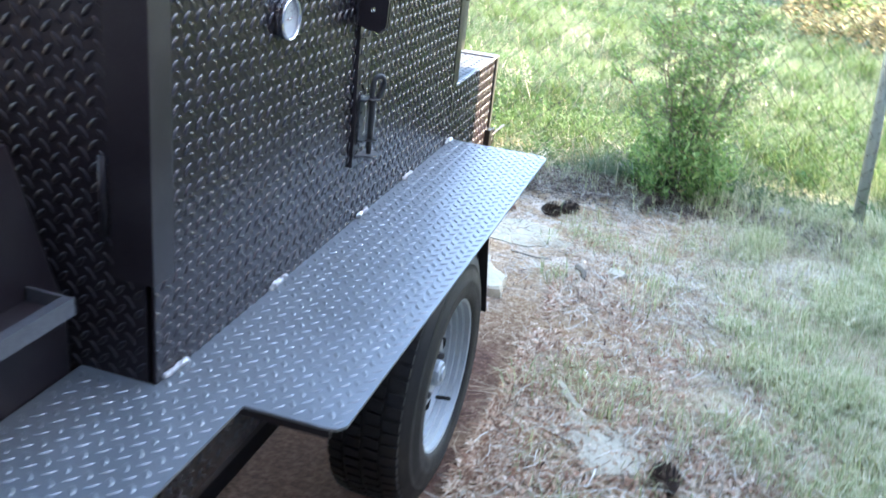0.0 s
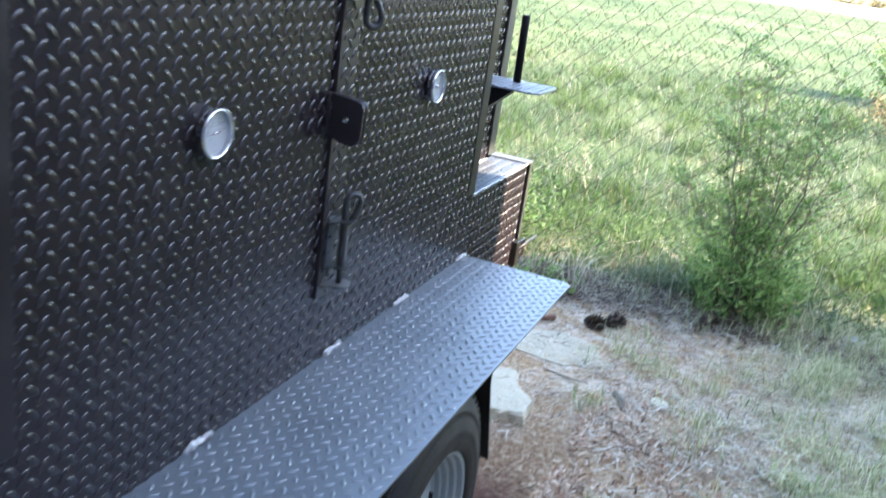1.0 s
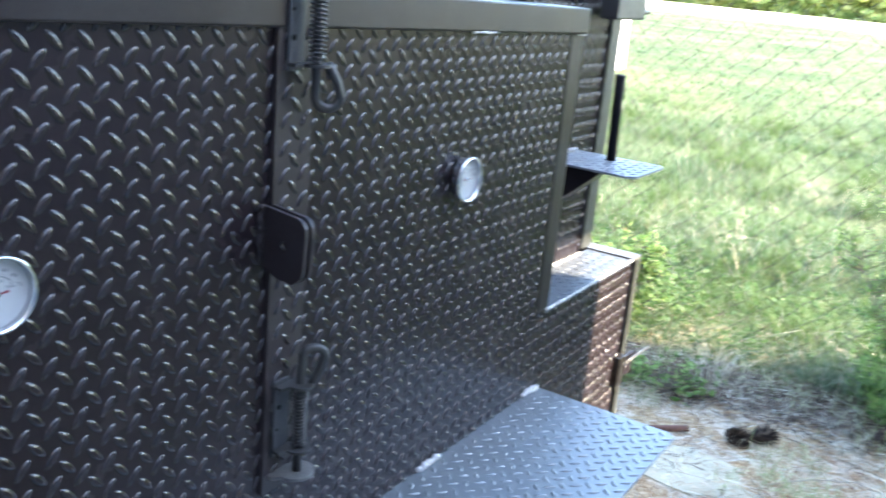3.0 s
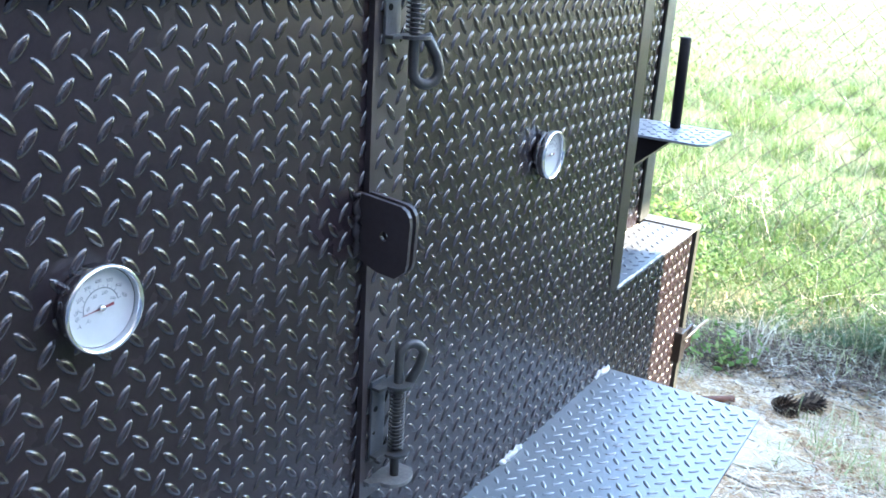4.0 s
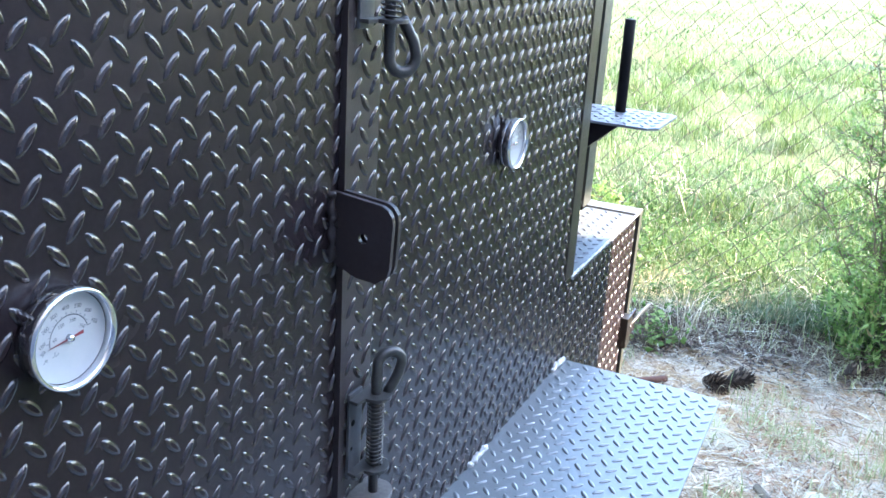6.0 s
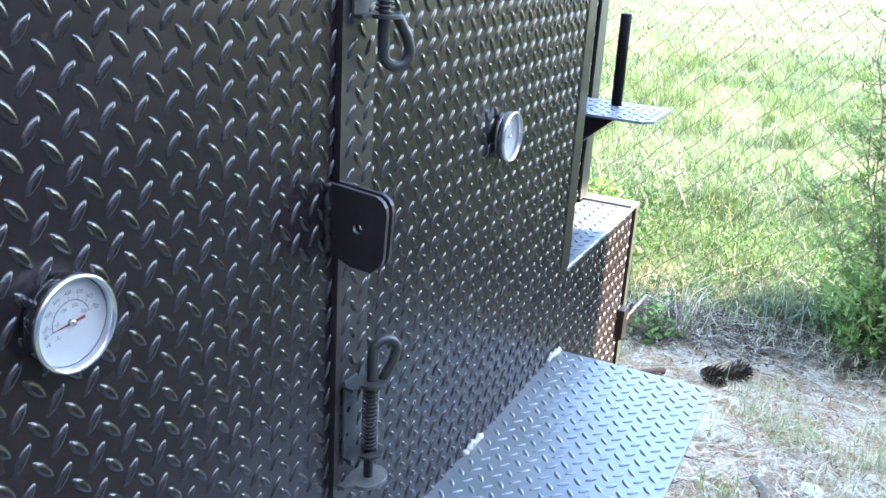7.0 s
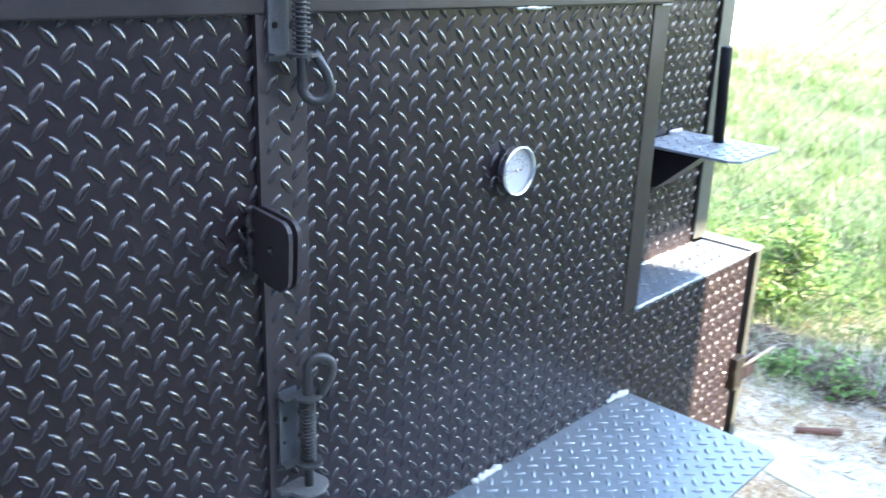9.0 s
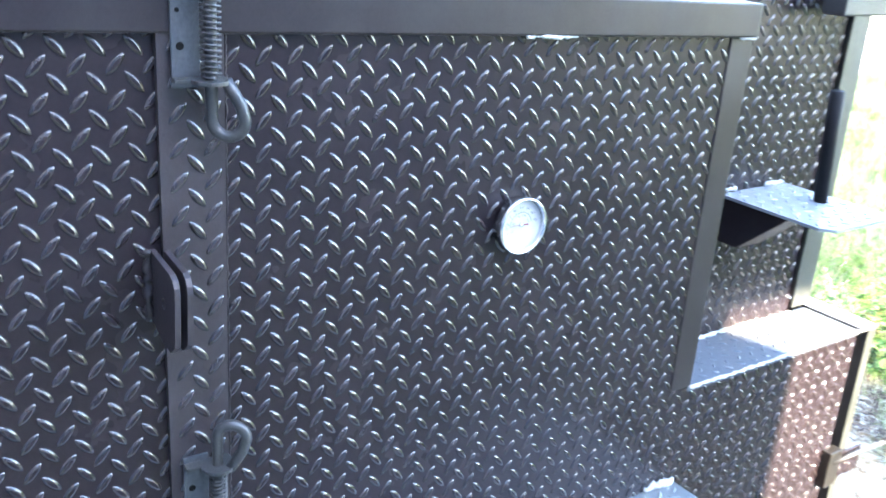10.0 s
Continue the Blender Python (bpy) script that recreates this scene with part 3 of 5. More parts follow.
def thermometer(y, z, x, lean):
    t = thing("thermometer", (0.5, -1.0 + y, z), "round white dial thermometer with a chrome bezel")
    t.parent = trailer
    c = (x, y, z)
    R = 0.0362
    part("housing", lathe([(0.0, -0.006), (R * 0.3, -0.006), (R * 0.3, 0.002), (R * 0.93, 0.004), (R * 0.95, 0.016), (0.0, 0.016)], c), CHROME, t, "", True)
    part("bezel", lathe([(R * 0.95, 0.012), (R, 0.014), (R * 1.01, 0.021), (R * 0.985, 0.0245), (R * 0.94, 0.0245), (R * 0.9, 0.021), (R * 0.895, 0.0135), (R * 0.95, 0.012)], c), CHROME, t, "chrome bezel", True)
    part("dial", lathe([(0.0, 0.0167), (R * 0.89, 0.0167), (R * 0.89, 0.0162), (0, 0.0162)], c), DIAL, t, "white dial")
    bm = bmesh.new()

    def mark(a, r0, r1, w):
        d, s = Vector((0, -math.cos(a), math.sin(a))), Vector((0, math.sin(a), math.cos(a)))
        q = [Vector(c) + Vector((0.0170, 0, 0)) + d * r + s * e for r, e in ((r0, -w), (r1, -w), (r1, w), (r0, w))]
        bm.faces.new([bm.verts.new(p) for p in q])

    def angle(fahrenheit):
        return -8 + 0.271 * (fahrenheit - 50)

    def write(text, a, r, size):
        cu = bpy.data.curves.new("letter", "FONT")
        cu.body, cu.size, cu.align_x, cu.align_y = text, size, "CENTER", "CENTER"
        tmp = new("letter", cu)
        me = bpy.data.meshes.new_from_object(tmp)
        bpy.data.objects.remove(tmp)
        bpy.data.curves.remove(cu)
        q = radians(a)
        turn = Matrix.Rotation(radians(90 - a) * 0.4, 4, "Z")
        to_wall = Matrix(((0, 0, 1, 0), (1, 0, 0, 0), (0, 1, 0, 0), (0, 0, 0, 1)))
        me.transform(Matrix.Translation((c[0] + 0.0171, y - r * math.cos(q), z + r * math.sin(q))) @ to_wall @ turn)
        bm.from_mesh(me)
        bpy.data.meshes.remove(me)
    for f in range(50, 701, 25):
        mark(radians(angle(f)), 0.0164, 0.0194 if f % 100 == 0 else 0.0182 if f % 50 == 0 else 0.0172, 0.00022)
    for i in range(60):
        mark(radians(angle(50 + 650 * (i + 0.5) / 60)), 0.0160, 0.0166, 0.0005)
    for f in (50, 100, 200, 300, 400, 500, 600, 700):
        write(str(f), angle(f), 0.0224, 0.0042)
    for f, text in ((122, "50"), (302, "150"), (482, "250"), (662, "350")):
        write(text, angle(f), 0.0122, 0.0038)
    write("\u00b0F", -27, 0.0228, 0.0046)
    write("\u00b0C", -34, 0.0148, 0.0046)
    part("printed_scale", bm, INK, t, "printed scale with two rows of numerals")
    a = radians(lean)
    d, s = Vector((0, -math.cos(a), math.sin(a))), Vector((0, math.sin(a), math.cos(a)))
    o = Vector(c) + Vector((0.0182, 0, 0))
    bm = bmesh.new()
    bm.faces.new([bm.verts.new(o + d * r + s * w) for r, w in ((0, -0.0007), (0.0178, -0.00025), (0.0178, 0.00025), (0, 0.0007))])
    bm.faces.new([bm.verts.new(o - d * r + s * w) for r, w in ((0, -0.0007), (0.0115, -0.0014), (0.0115, 0.0014), (0, 0.0007))])
    part("needle", bm, RED, t, "red pointer")
    part("needle_hub", lathe([(0.0, 0.0205), (0.002, 0.0203), (0.0028, 0.019), (0.0028, 0.0165), (0, 0.0165)], c, steps=16), CHROME, t, "", True)
    return t


thermometer(0.488, 1.3135, 0.0085, -5)
thermometer(1.287, 1.305, 0.0085, 0)


def hasp(y):
    """One of two lock plates that stand out of the doors, with a round hole."""
    pts = [(0.012, 1.262), (0.04, 1.25), (0.066, 1.248), (0.08, 1.26), (0.083, 1.318), (0.075, 1.33), (0.012, 1.336)]
    n, c, r = 36, Vector((0.049, 1.293)), 0.0055
    bm = bmesh.new()
    rings = []
    for yy, shrink in ((y, 1.0), (y + 0.0055, 1.0)):
        outer, hole = [], []
        for k in range(n):
            d = Vector((math.cos(2 * math.pi * k / n), math.sin(2 * math.pi * k / n)))
            reach = 1.0
            for (ax, az), (bx, bz) in zip(pts, pts[1:] + pts[:1]):
                e = Vector((bx - ax, bz - az))
                den = d.x * e.y - d.y * e.x
                if abs(den) > 1e-9:
                    s = ((ax - c.x) * e.y - (az - c.y) * e.x) / den
                    q = ((ax - c.x) * d.y - (az - c.y) * d.x) / den
                    if s > 0 and -1e-6 <= q <= 1 + 1e-6:
                        reach = min(reach, s)
            outer.append(bm.verts.new((c.x + d.x * reach, yy, c.y + d.y * reach)))
            hole.append(bm.verts.new((c.x + d.x * r, yy, c.y + d.y * r)))
        rings.append((outer, hole))
    (o0, h0), (o1, h1) = rings
    for k in range(n):
        j = (k + 1) % n
        for quad in ((o0[k], o0[j], h0[j], h0[k]), (o1[k], h1[k], h1[j], o1[j]), (o0[k], o1[k], o1[j], o0[j]), (h0[k], h0[j], h1[j], h1[k])):
            bm.faces.new(quad)
    bmesh.ops.recalc_face_normals(bm, faces=bm.faces)
    return bm


part("lock_plate", hasp(0.832), WORN_PAINT, trailer, "black lock plate with a hole")
part("lock_plate", hasp(0.844), WORN_PAINT, trailer, "black lock plate with a hole")


weld("weld_bead", trailer, (side(0.83) + 0.002, 0.829, 1.262), (side(0.83) + 0.002, 0.829, 1.338), 0.0055, 31, PAINT_SMOOTH)


def latch(z0, sign):
    """A spring pin on a bracket: z0 is the lower (or, turned over, upper) tab's height."""
    t = thing("spring_latch", (0.5, -1.0 + 0.88, z0), "spring-loaded steel pin latch with a loop handle")
    t.parent = trailer
    y, x, b = 0.886, 0.041, EDGE + 0.004
    Z = lambda d: z0 + sign * d
    lo, hi = sorted((Z(-0.008), Z(0.1)))
    br = part("bracket", boxes(((b - 0.002, 0.855, lo), (b + 0.0015, 0.882, hi)), bevel=0.0008), BRACKET, t, "worn grey-green bracket with a bolt hole")
    # Flat black discs: the inner shade of the holes is their colour.
    for r, q, h in ((0.0038, 0.863, 0.062), (0.0022, 0.861, 0.03)):
        part("bolt_hole", lathe([(0.0, 0.0), (r, 0.0), (r, -0.002), (0.0, -0.002)], (b + 0.002, q, Z(h)), steps=12), HOLE_SHADE, t)
    for d in (0.0, 0.092):
        pts = [(b, 0.855), (b + 0.012, 0.854)] + [(x + 0.018 * math.cos(q), y + 0.018 * math.sin(q)) for q in [radians(-100 + 20 * k) for k in range(11)]] + [(b + 0.004, 0.904), (b, 0.901)]
        lo, hi = sorted((Z(d - 0.002), Z(d + 0.002)))
        part("tab", extruded(pts, "z", lo, hi, 0.0006), DARK_STEEL, t)
    r = 0.0058
    path = [(x, y, Z(-0.045)), (x, y, Z(0.05)), (x, y, Z(0.105))]
    cz, R = 0.127, 0.0155
    turn = lambda d, h: (x + 0.55 * d, y + 0.83 * d, Z(h))
    path += [turn(R - R * math.cos(q), cz + R * math.sin(q)) for q in [radians(-10 + 19 * k) for k in range(11)]]
    path += [turn(R * 1.75, cz - 0.014), turn(R * 1.3, cz - 0.026), turn(R * 0.85, cz - 0.037)]
    part("pin", tube(bmesh.new(), path, r, 12), DARK_STEEL, t, "bent round bar with a loop", True)
    turns, n = 17, 17 * 12
    coil = [(x + 0.009 * math.cos(2 * math.pi * turns * k / n), y + 0.009 * math.sin(2 * math.pi * turns * k / n), Z(0.004 + 0.084 * k / n)) for k in range(n + 1)]
    part("spring", tube(bmesh.new(), coil, 0.0012, 5), DARK_STEEL, t, "coil spring", True)
    lo = Z(-0.036)
    pts = [(b - 0.004, 0.85), (b + 0.006, 0.849)] + [(x + 0.022 * math.cos(q), y + 0.026 * math.sin(q)) for q in [radians(-95 + 18 * k) for k in range(12)]] + [(b - 0.004, 0.908)]
    part("keeper", extruded(pts, "z", lo - 0.0025, lo + 0.0025, 0.0006), GREY_STEEL, t, "grey keeper plate")
    return t


latch(1.0, 1)
latch(1.593, -1)

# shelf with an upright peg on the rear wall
tread_plate("shelf", SHELF_SHEEN, trailer, [(-0.118, 1.85), (0.08, 1.846), (0.099, 1.866), (0.099, 2.022), (0.086, 2.034), (-0.118, 2.034)], (0, 0, 1.243), (1, 0, 0), (0, 1, 0), phase=(0.01, 0.015), size=0.66, label="small diamond-plate shelf")
part("shelf_bracket", extruded([(-0.119, 1.237), (0.02, 1.237), (-0.07, 1.158), (-0.119, 1.158)], "y", 1.858, 1.92, 0.001), PAINT_SMOOTH, trailer)
part("shelf_peg", tube(bmesh.new(), [(-0.013, 1.986, 1.243), (-0.01, 1.972, 1.34), (-0.007, 1.958, 1.435)], 0.0115, 14), MATT_AND_SHADE, trailer, "black upright peg", True)

# latches of the rear end
lk = thing("end_latch", (0.5, 1.15, 0.67), "small black latch block with a pin")
lk.parent = trailer
part("block", boxes(((0.004, 2.15, 0.632), (0.027, 2.19, 0.712)), bevel=0.002), END_STEEL, lk)
tread_plate("tab", PAINT, None, [(2.192, 0.632), (2.285, 0.632), (2.285, 0.69), (2.192, 0.69)], (0.014, 0, 0), (0, 1, 0), (0, 0, 1)).parent = lk
lk.children[-1].location = (-0.0, -2.15, -0.67)
part("pin", tube(bmesh.new(), [(0.024, 2.17, 0.685), (0.03, 2.26, 0.69), (0.036, 2.33, 0.692)], 0.0045, 10), DARK_STEEL, lk, "", True)
lk2 = thing("end_latch", (0.4, 1.15, 1.57), "small black latch block with a pin")
lk2.parent = trailer
part("block", boxes(((-0.094, 2.0, 1.548), (-0.05, 2.165, 1.60)), bevel=0.004), DARK_STEEL, lk2)
part("pin", tube(bmesh.new(), [(-0.07, 2.16, 1.566), (-0.07, 2.235, 1.565)], 0.006, 10), DARK_STEEL, lk2, "", True)

# wheel
WX, WY, WZ, WR = 0.147, 1.048, 0.35, 0.343
wheel = thing("wheel", (0.5 + 0.2, -1.0 + WY, WZ), "trailer wheel with a dusty tyre and a silver steel rim")
wheel.parent = trailer
part("tyre", lathe([(0.2, -0.1), (0.24, -0.112), (0.285, -0.106), (WR - 0.014, -0.092), (WR, -0.078), (WR + 0.002, 0.0), (WR, 0.078), (WR - 0.014, 0.092), (0.303, 0.1), (0.3, 0.1035), (0.297, 0.1015), (0.285, 0.107), (0.262, 0.1115), (0.257, 0.1135), (0.252, 0.112), (0.236, 0.112), (0.217, 0.109), (0.208, 0.103), (0.2, 0.088), (0.195, 0.0), (0.2, -0.1)], (WX, WY, WZ), steps=96), RUBBER, wheel, "black tyre with dust", True)
treads = bmesh.new()
for k in range(66):
    a = 2 * math.pi * k / 66
    for j, (h0, h1) in enumerate(((-0.086, -0.05), (-0.042, -0.006), (0.004, 0.04), (0.048, 0.086))):
        aa = a + 0.03 * (j % 2)
        sink = 0.006 if abs(h0 + h1) > 0.12 else 0.0
        for_q = [(aa, h0), (aa + 0.066, h0), (aa + 0.072, h1), (aa + 0.007, h1)]
        lo = [treads.verts.new((WX + h, WY + (WR - 0.012) * math.cos(q), WZ + (WR - 0.012) * math.sin(q))) for q, h in for_q]
        hi = [treads.verts.new((WX + h, WY + (WR + 0.009 - sink * (abs(h) > 0.06)) * math.cos(q), WZ + (WR + 0.009 - sink * (abs(h) > 0.06)) * math.sin(q))) for q, h in for_q]
        treads.faces.new(hi)
        for i in range(4):
            treads.faces.new((lo[i], lo[(i + 1) % 4], hi[(i + 1) % 4], hi[i]))
bmesh.ops.recalc_face_normals(treads, faces=treads.faces)
part("tread", treads, RUBBER, wheel)
part("rim", lathe([(0.186, -0.1), (0.189, 0.05), (0.199, 0.084), (0.208, 0.09), (0.2115, 0.098), (0.207, 0.102), (0.2, 0.099), (0.197, 0.086), (0.189, 0.082), (0.187, 0.07), (0.178, 0.068), (0.175, 0.056), (0.165, 0.054), (0.162, 0.043), (0.15, 0.039), (0.13, 0.044), (0.105, 0.053), (0.072, 0.053), (0.058, 0.047), (0.0, 0.047)], (WX, WY, WZ), steps=96), RIM, wheel, "silver steel rim")
part("hub_cap", lathe([(0.036, 0.046), (0.036, 0.076), (0.032, 0.083), (0.02, 0.085), (0.018, 0.09), (0, 0.091)], (WX, WY, WZ), steps=10), RIM, wheel, "silver faceted hub cap")
for k in range(5):
    a = 2 * math.pi * k / 5 + 0.3
    part("wheel_nut", lathe([(0.0, 0.072), (0.008, 0.07), (0.0105, 0.06), (0.0105, 0.045)], (WX, WY + 0.062 * math.cos(a), WZ + 0.062 * math.sin(a)), steps=6), DARK_STEEL, wheel, "dark nut")
# Black discs on the rim paint the shade of its vent holes.
for k in range(8):
    a = 2 * math.pi * k / 8 + 0.2
    part("vent_hole", lathe([(0.0, 0.0515), (0.016, 0.0515), (0.018, 0.036)], (WX, WY + 0.121 * math.cos(a), WZ + 0.121 * math.sin(a)), steps=14), HOLE_SHADE, wheel, "black disc for a shaded vent hole")
part("valve", tube(bmesh.new(), [(WX + 0.05, WY + 0.098, WZ - 0.138), (WX + 0.072, WY + 0.092, WZ - 0.13), (WX + 0.094, WY + 0.088, WZ - 0.125)], 0.0055, 8), RUBBER, wheel, "black valve stem")
part("axle", tube(bmesh.new(), [(-1.1, WY, WZ), (0.2, WY, WZ)], 0.03, 12), PAINT_SMOOTH, trailer)

flap = extruded([(1.302, FZ - 0.006), (1.308, FZ - 0.006), (1.334, 0.62), (1.426, 0.37), (1.42, 0.367), (1.328, 0.618)], "x", 0.06, 0.25, 0.0008)
# Unseen panel added to keep light off the ground under the trailer.
part("inner_panel", boxes(((-0.128, -0.95, 0.22), (-0.122, 2.1, 0.499))), MATT_AND_SHADE, trailer)
part("mud_flap", flap, RUBBER, trailer, "black rubber mud flap behind the wheel")

# firebox in front, with a bare metal tray edge
part("firebox", extruded([(-0.95, 0.45), (0.064, 0.45), (0.064, 0.9), (-0.03, 1.19), (-0.95, 1.19)], "x", -0.9, -0.125, 0.004), PAINT_SMOOTH, trailer, "plain black firebox")
part("tray_edge", boxes(((-0.05, -0.9, 0.949), (-0.045, -0.016, 0.977)), ((-0.124, -0.021, 0.949), (-0.0505, -0.016, 0.976)), ((-0.062, -0.9, 0.9725), (-0.0505, -0.0215, 0.9765))), BRACKET, trailer, "bare steel tray edge")
part("tray", boxes(((-0.1245, -0.9, 0.949), (-0.0515, -0.022, 0.955))), PAINT_SMOOTH, trailer)

# ---------------------------------------------------------------- ground
def graded(lo, hi, c, near, step, grow):
    """Coordinates, fine within near of c, then ever coarser out to lo and hi."""
    up, s, p = [], step, c
    while p < hi:
        up.append(p)
        if p > c + near:
            s *= grow
        p += s
    dn, s, p = [], step, c - step
    while p > lo:
        dn.append(p)
        if p < c - near:
            s *= grow
        p -= s
    return np.array([lo] + dn[::-1] + up + [hi])


def ground_z(x, y):
    d = 0.018 * noise.noise((x * 1.7, y * 1.7, 3.1)) + 0.008 * noise.noise((x * 6, y * 6, 7.7))
    far = max(0.0, min(1.0, (y - 4.0) / 8.0))
    berm = 0.045 * math.exp(-((y - 3.93 - 0.05 * math.sin(3 * x)) / 0.13) ** 2) * (0.5 + 0.9 * abs(noise.noise((x * 5, y * 3, 2.2)))) if 3.4 < y < 4.5 else 0.0
    return d + berm + far * 0.08 * noise.noise((x * 0.25, y * 0.25, 1.3)) + 0.02 * math.exp(-((x - 0.2) ** 2 + (y - 1.0) ** 2) * 6)


gx, gy = graded(-500, 500, 0.6, 2.6, 0.06, 1.12), graded(-300, 900, 2.6, 3.0, 0.06, 1.12)
gv = [(x, y, ground_z(x, y)) for y in gy for x in gx]
nx = len(gx)
gf = [(j * nx + i, j * nx + i + 1, (j + 1) * nx + i + 1, (j + 1) * nx + i) for j in range(len(gy) - 1) for i in range(nx - 1)]
gm = bpy.data.meshes.new("ground")
gm.from_pydata(gv, [], gf)
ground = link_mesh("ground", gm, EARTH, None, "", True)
tagged(ground, "dry earth with straw and patchy grass", "ground", "", "structure")


def blades(name, mat, count, place, length, width, lean, seed, label, category, flat=False):
    """Many thin bent blades; place(rng) gives x, y and a size factor."""
    rng = random.Random(seed)
    verts, faces = [], []
    for _ in range(count):
        got = place(rng)
        if got is None:
            continue
        x, y, f = got
        z = ground_z(x, y)
        h = rng.uniform(*length) * f
        w = rng.uniform(*width) * (0.6 + 0.4 * f)
        a = rng.uniform(0, 2 * math.pi)
        dx, dy = math.cos(a), math.sin(a)
        b = len(verts)
        if flat:
            z += rng.uniform(0.002, 0.02)
            tilt = rng.uniform(-0.25, 0.25) * h
            ex, ey = x + dx * h, y + dy * h
            bow = rng.uniform(-0.12, 0.12) * h
            mx, my = x + dx * h / 2 - dy * bow, y + dy * h / 2 + dx * bow
            verts += [(x - dy * w, y + dx * w, z), (x + dy * w, y - dx * w, z), (mx + dy * w, my - dx * w, z + abs(tilt) * 0.5 + w), (mx - dy * w, my + dx * w, z + abs(tilt) * 0.5 + w), (ex, ey, z + abs(tilt) * 0.6)]
        else:
            k = rng.uniform(*lean)
            sx, sy = -dy * w, dx * w
            mx, my, mz = x + dx * h * k * 0.35, y + dy * h * k * 0.35, z + h * 0.6
            ex, ey, ez = x + dx * h * k, y + dy * h * k, z + h * (1.05 - 0.4 * k)
            verts += [(x - sx, y - sy, z - 0.01), (x + sx, y + sy, z - 0.01), (mx + sx * 0.8, my + sy * 0.8, mz), (mx - sx * 0.8, my - sy * 0.8, mz), (ex, ey, ez)]
        faces += [(b, b + 1, b + 2, b + 3), (b + 3, b + 2, b + 4)]
    me = bpy.data.meshes.new(name)
    me.from_pydata(verts, [], faces)
    ob = link_mesh(name, me, mat)
    return tagged(ob, label, category, "", "stuff")


def field_spot(rng):
    y = 4.0 + 11 * rng.random() ** 1.8
    x = rng.uniform(-2.4 - 0.55 * (y - 4), 2.6 + 0.75 * (y - 4))
    p = noise.noise((x * 0.9, y * 0.9, 5.0))
    if rng.random() > (0.75 + 0.6 * p) * min(1.0, 0.08 + 0.75 * max(0.0, y - 3.95 + 0.5 * p)):
        return None
    return x, y, 0.5 + 0.5 * rng.random() ** 2 + 0.5 * p + (0.9 if rng.random() < 0.02 else 0)


def far_spot(rng):
    y = 11 + 52 * rng.random() ** 1.4
    x = rng.uniform(-4 - 0.6 * y, 3 + 0.8 * y)
    return x, y, 1.0 + 0.6 * rng.random()


def near_spot(rng):
    x, y = (rng.gauss(1.5, 0.9), rng.gauss(2.4, 1.2)) if rng.random() < 0.6 else (rng.uniform(-4.0, 4.1), rng.uniform(-2.2, 4.4))
    if y > 4.4 or y < -2.2 or x > 4.1:
        return None
    if -1.25 < x < 0.3 and y < 2.3:
        return None
    p = 1.5 * noise.noise((x * 1.9 + 4, y * 1.9, 9.0)) + 1.0 * noise.noise((x * 5, y * 5, 2.0)) + 0.85 * min(1.0, x - 0.9) + 0.2 * max(0.0, y - 3.4)
    if rng.random() > 0.04 + 1.2 * p:
        return None
    return x, y, 0.35 + 0.5 * min(1.0, max(0.0, p)) + 0.5 * rng.random()


def tuft_spots(seed, count):
    rng = random.Random(seed)
    spots = [(rng.uniform(0.45, 2.4), rng.uniform(0.8, 4.0)) for _ in range(count)] + [(0.3, 2.6), (0.25, 3.3), (0.36, 3.36), (-0.45, 3.5), (-0.6, 3.7), (-0.35, 3.85), (-0.75, 3.85), (-0.3, 3.5), (-0.55, 3.95)]

    def spot(r):
        x, y = r.choice(spots)
        return x + r.gauss(0, 0.05), y + r.gauss(0, 0.05), 0.6 + 0.6 * r.random()
    return spot


def brown_spot(rng):
    x, y = 0.3 + 1.1 * rng.random() ** 1.7, rng.gauss(1.1, 0.85)
    if rng.random() > 0.55 + 1.1 * noise.noise((x * 3.5, y * 3.5, 4.0)):
        return None
    return x, y, 0.6 + rng.random()


def litter_spot(rng):
    x, y = rng.gauss(0.9, 1.2), rng.gauss(2.4, 1.2)
    if (x < 0.3 and y < 1.9) or y > 4.4 or y < -2.2 or x > 4.1:
        return None
    return x, y, 0.4 + rng.random()


def yard_spot(rng):
    x, y = rng.gauss(0.9, 0.8), rng.uniform(0.6, 4.1)
    if x < 0.32 and y < 2.2:
        return None
    if rng.random() > 0.6 + 1.2 * noise.noise((x * 3, y * 3, 6.0)):
        return None
    return x, y, 0.5 + 0.8 * rng.random()


def edge_spot(rng):
    x = rng.uniform(-1.4, 2.2)
    if x > 0.85 and rng.random() < 0.7:
        return None
    return x, 3.85 + 0.06 * math.sin(3 * x) + rng.gauss(0, 0.13), 0.5 + rng.random()


blades("grass", GRASS, 130000, field_spot, (0.06, 0.24), (0.0013, 0.0033), (0.4, 1.9), 1, "pale green and straw-coloured uncut field grass", "grass")
blades("grass", GRASS, 48000, far_spot, (0.04, 0.11), (0.005, 0.014), (0.6, 2.2), 2, "sunlit yellow-green field grass", "grass")
blades("grass", PALE_GRASS, 104000, near_spot, (0.025, 0.11), (0.0014, 0.0034), (0.5, 1.8), 3, "thin pale grass in patches on dry ground", "grass")
blades("grass", PALE_GRASS, 3600, tuft_spots(8, 70), (0.04, 0.12), (0.0012, 0.0026), (0.3, 0.9), 6, "small grass tufts on dry ground", "grass")
blades("bark_chips", CHIPS, 42000, brown_spot, (0.008, 0.035), (0.001, 0.0045), (0, 1), 8, "reddish brown bark chips and leaf litter", "litter", flat=True)
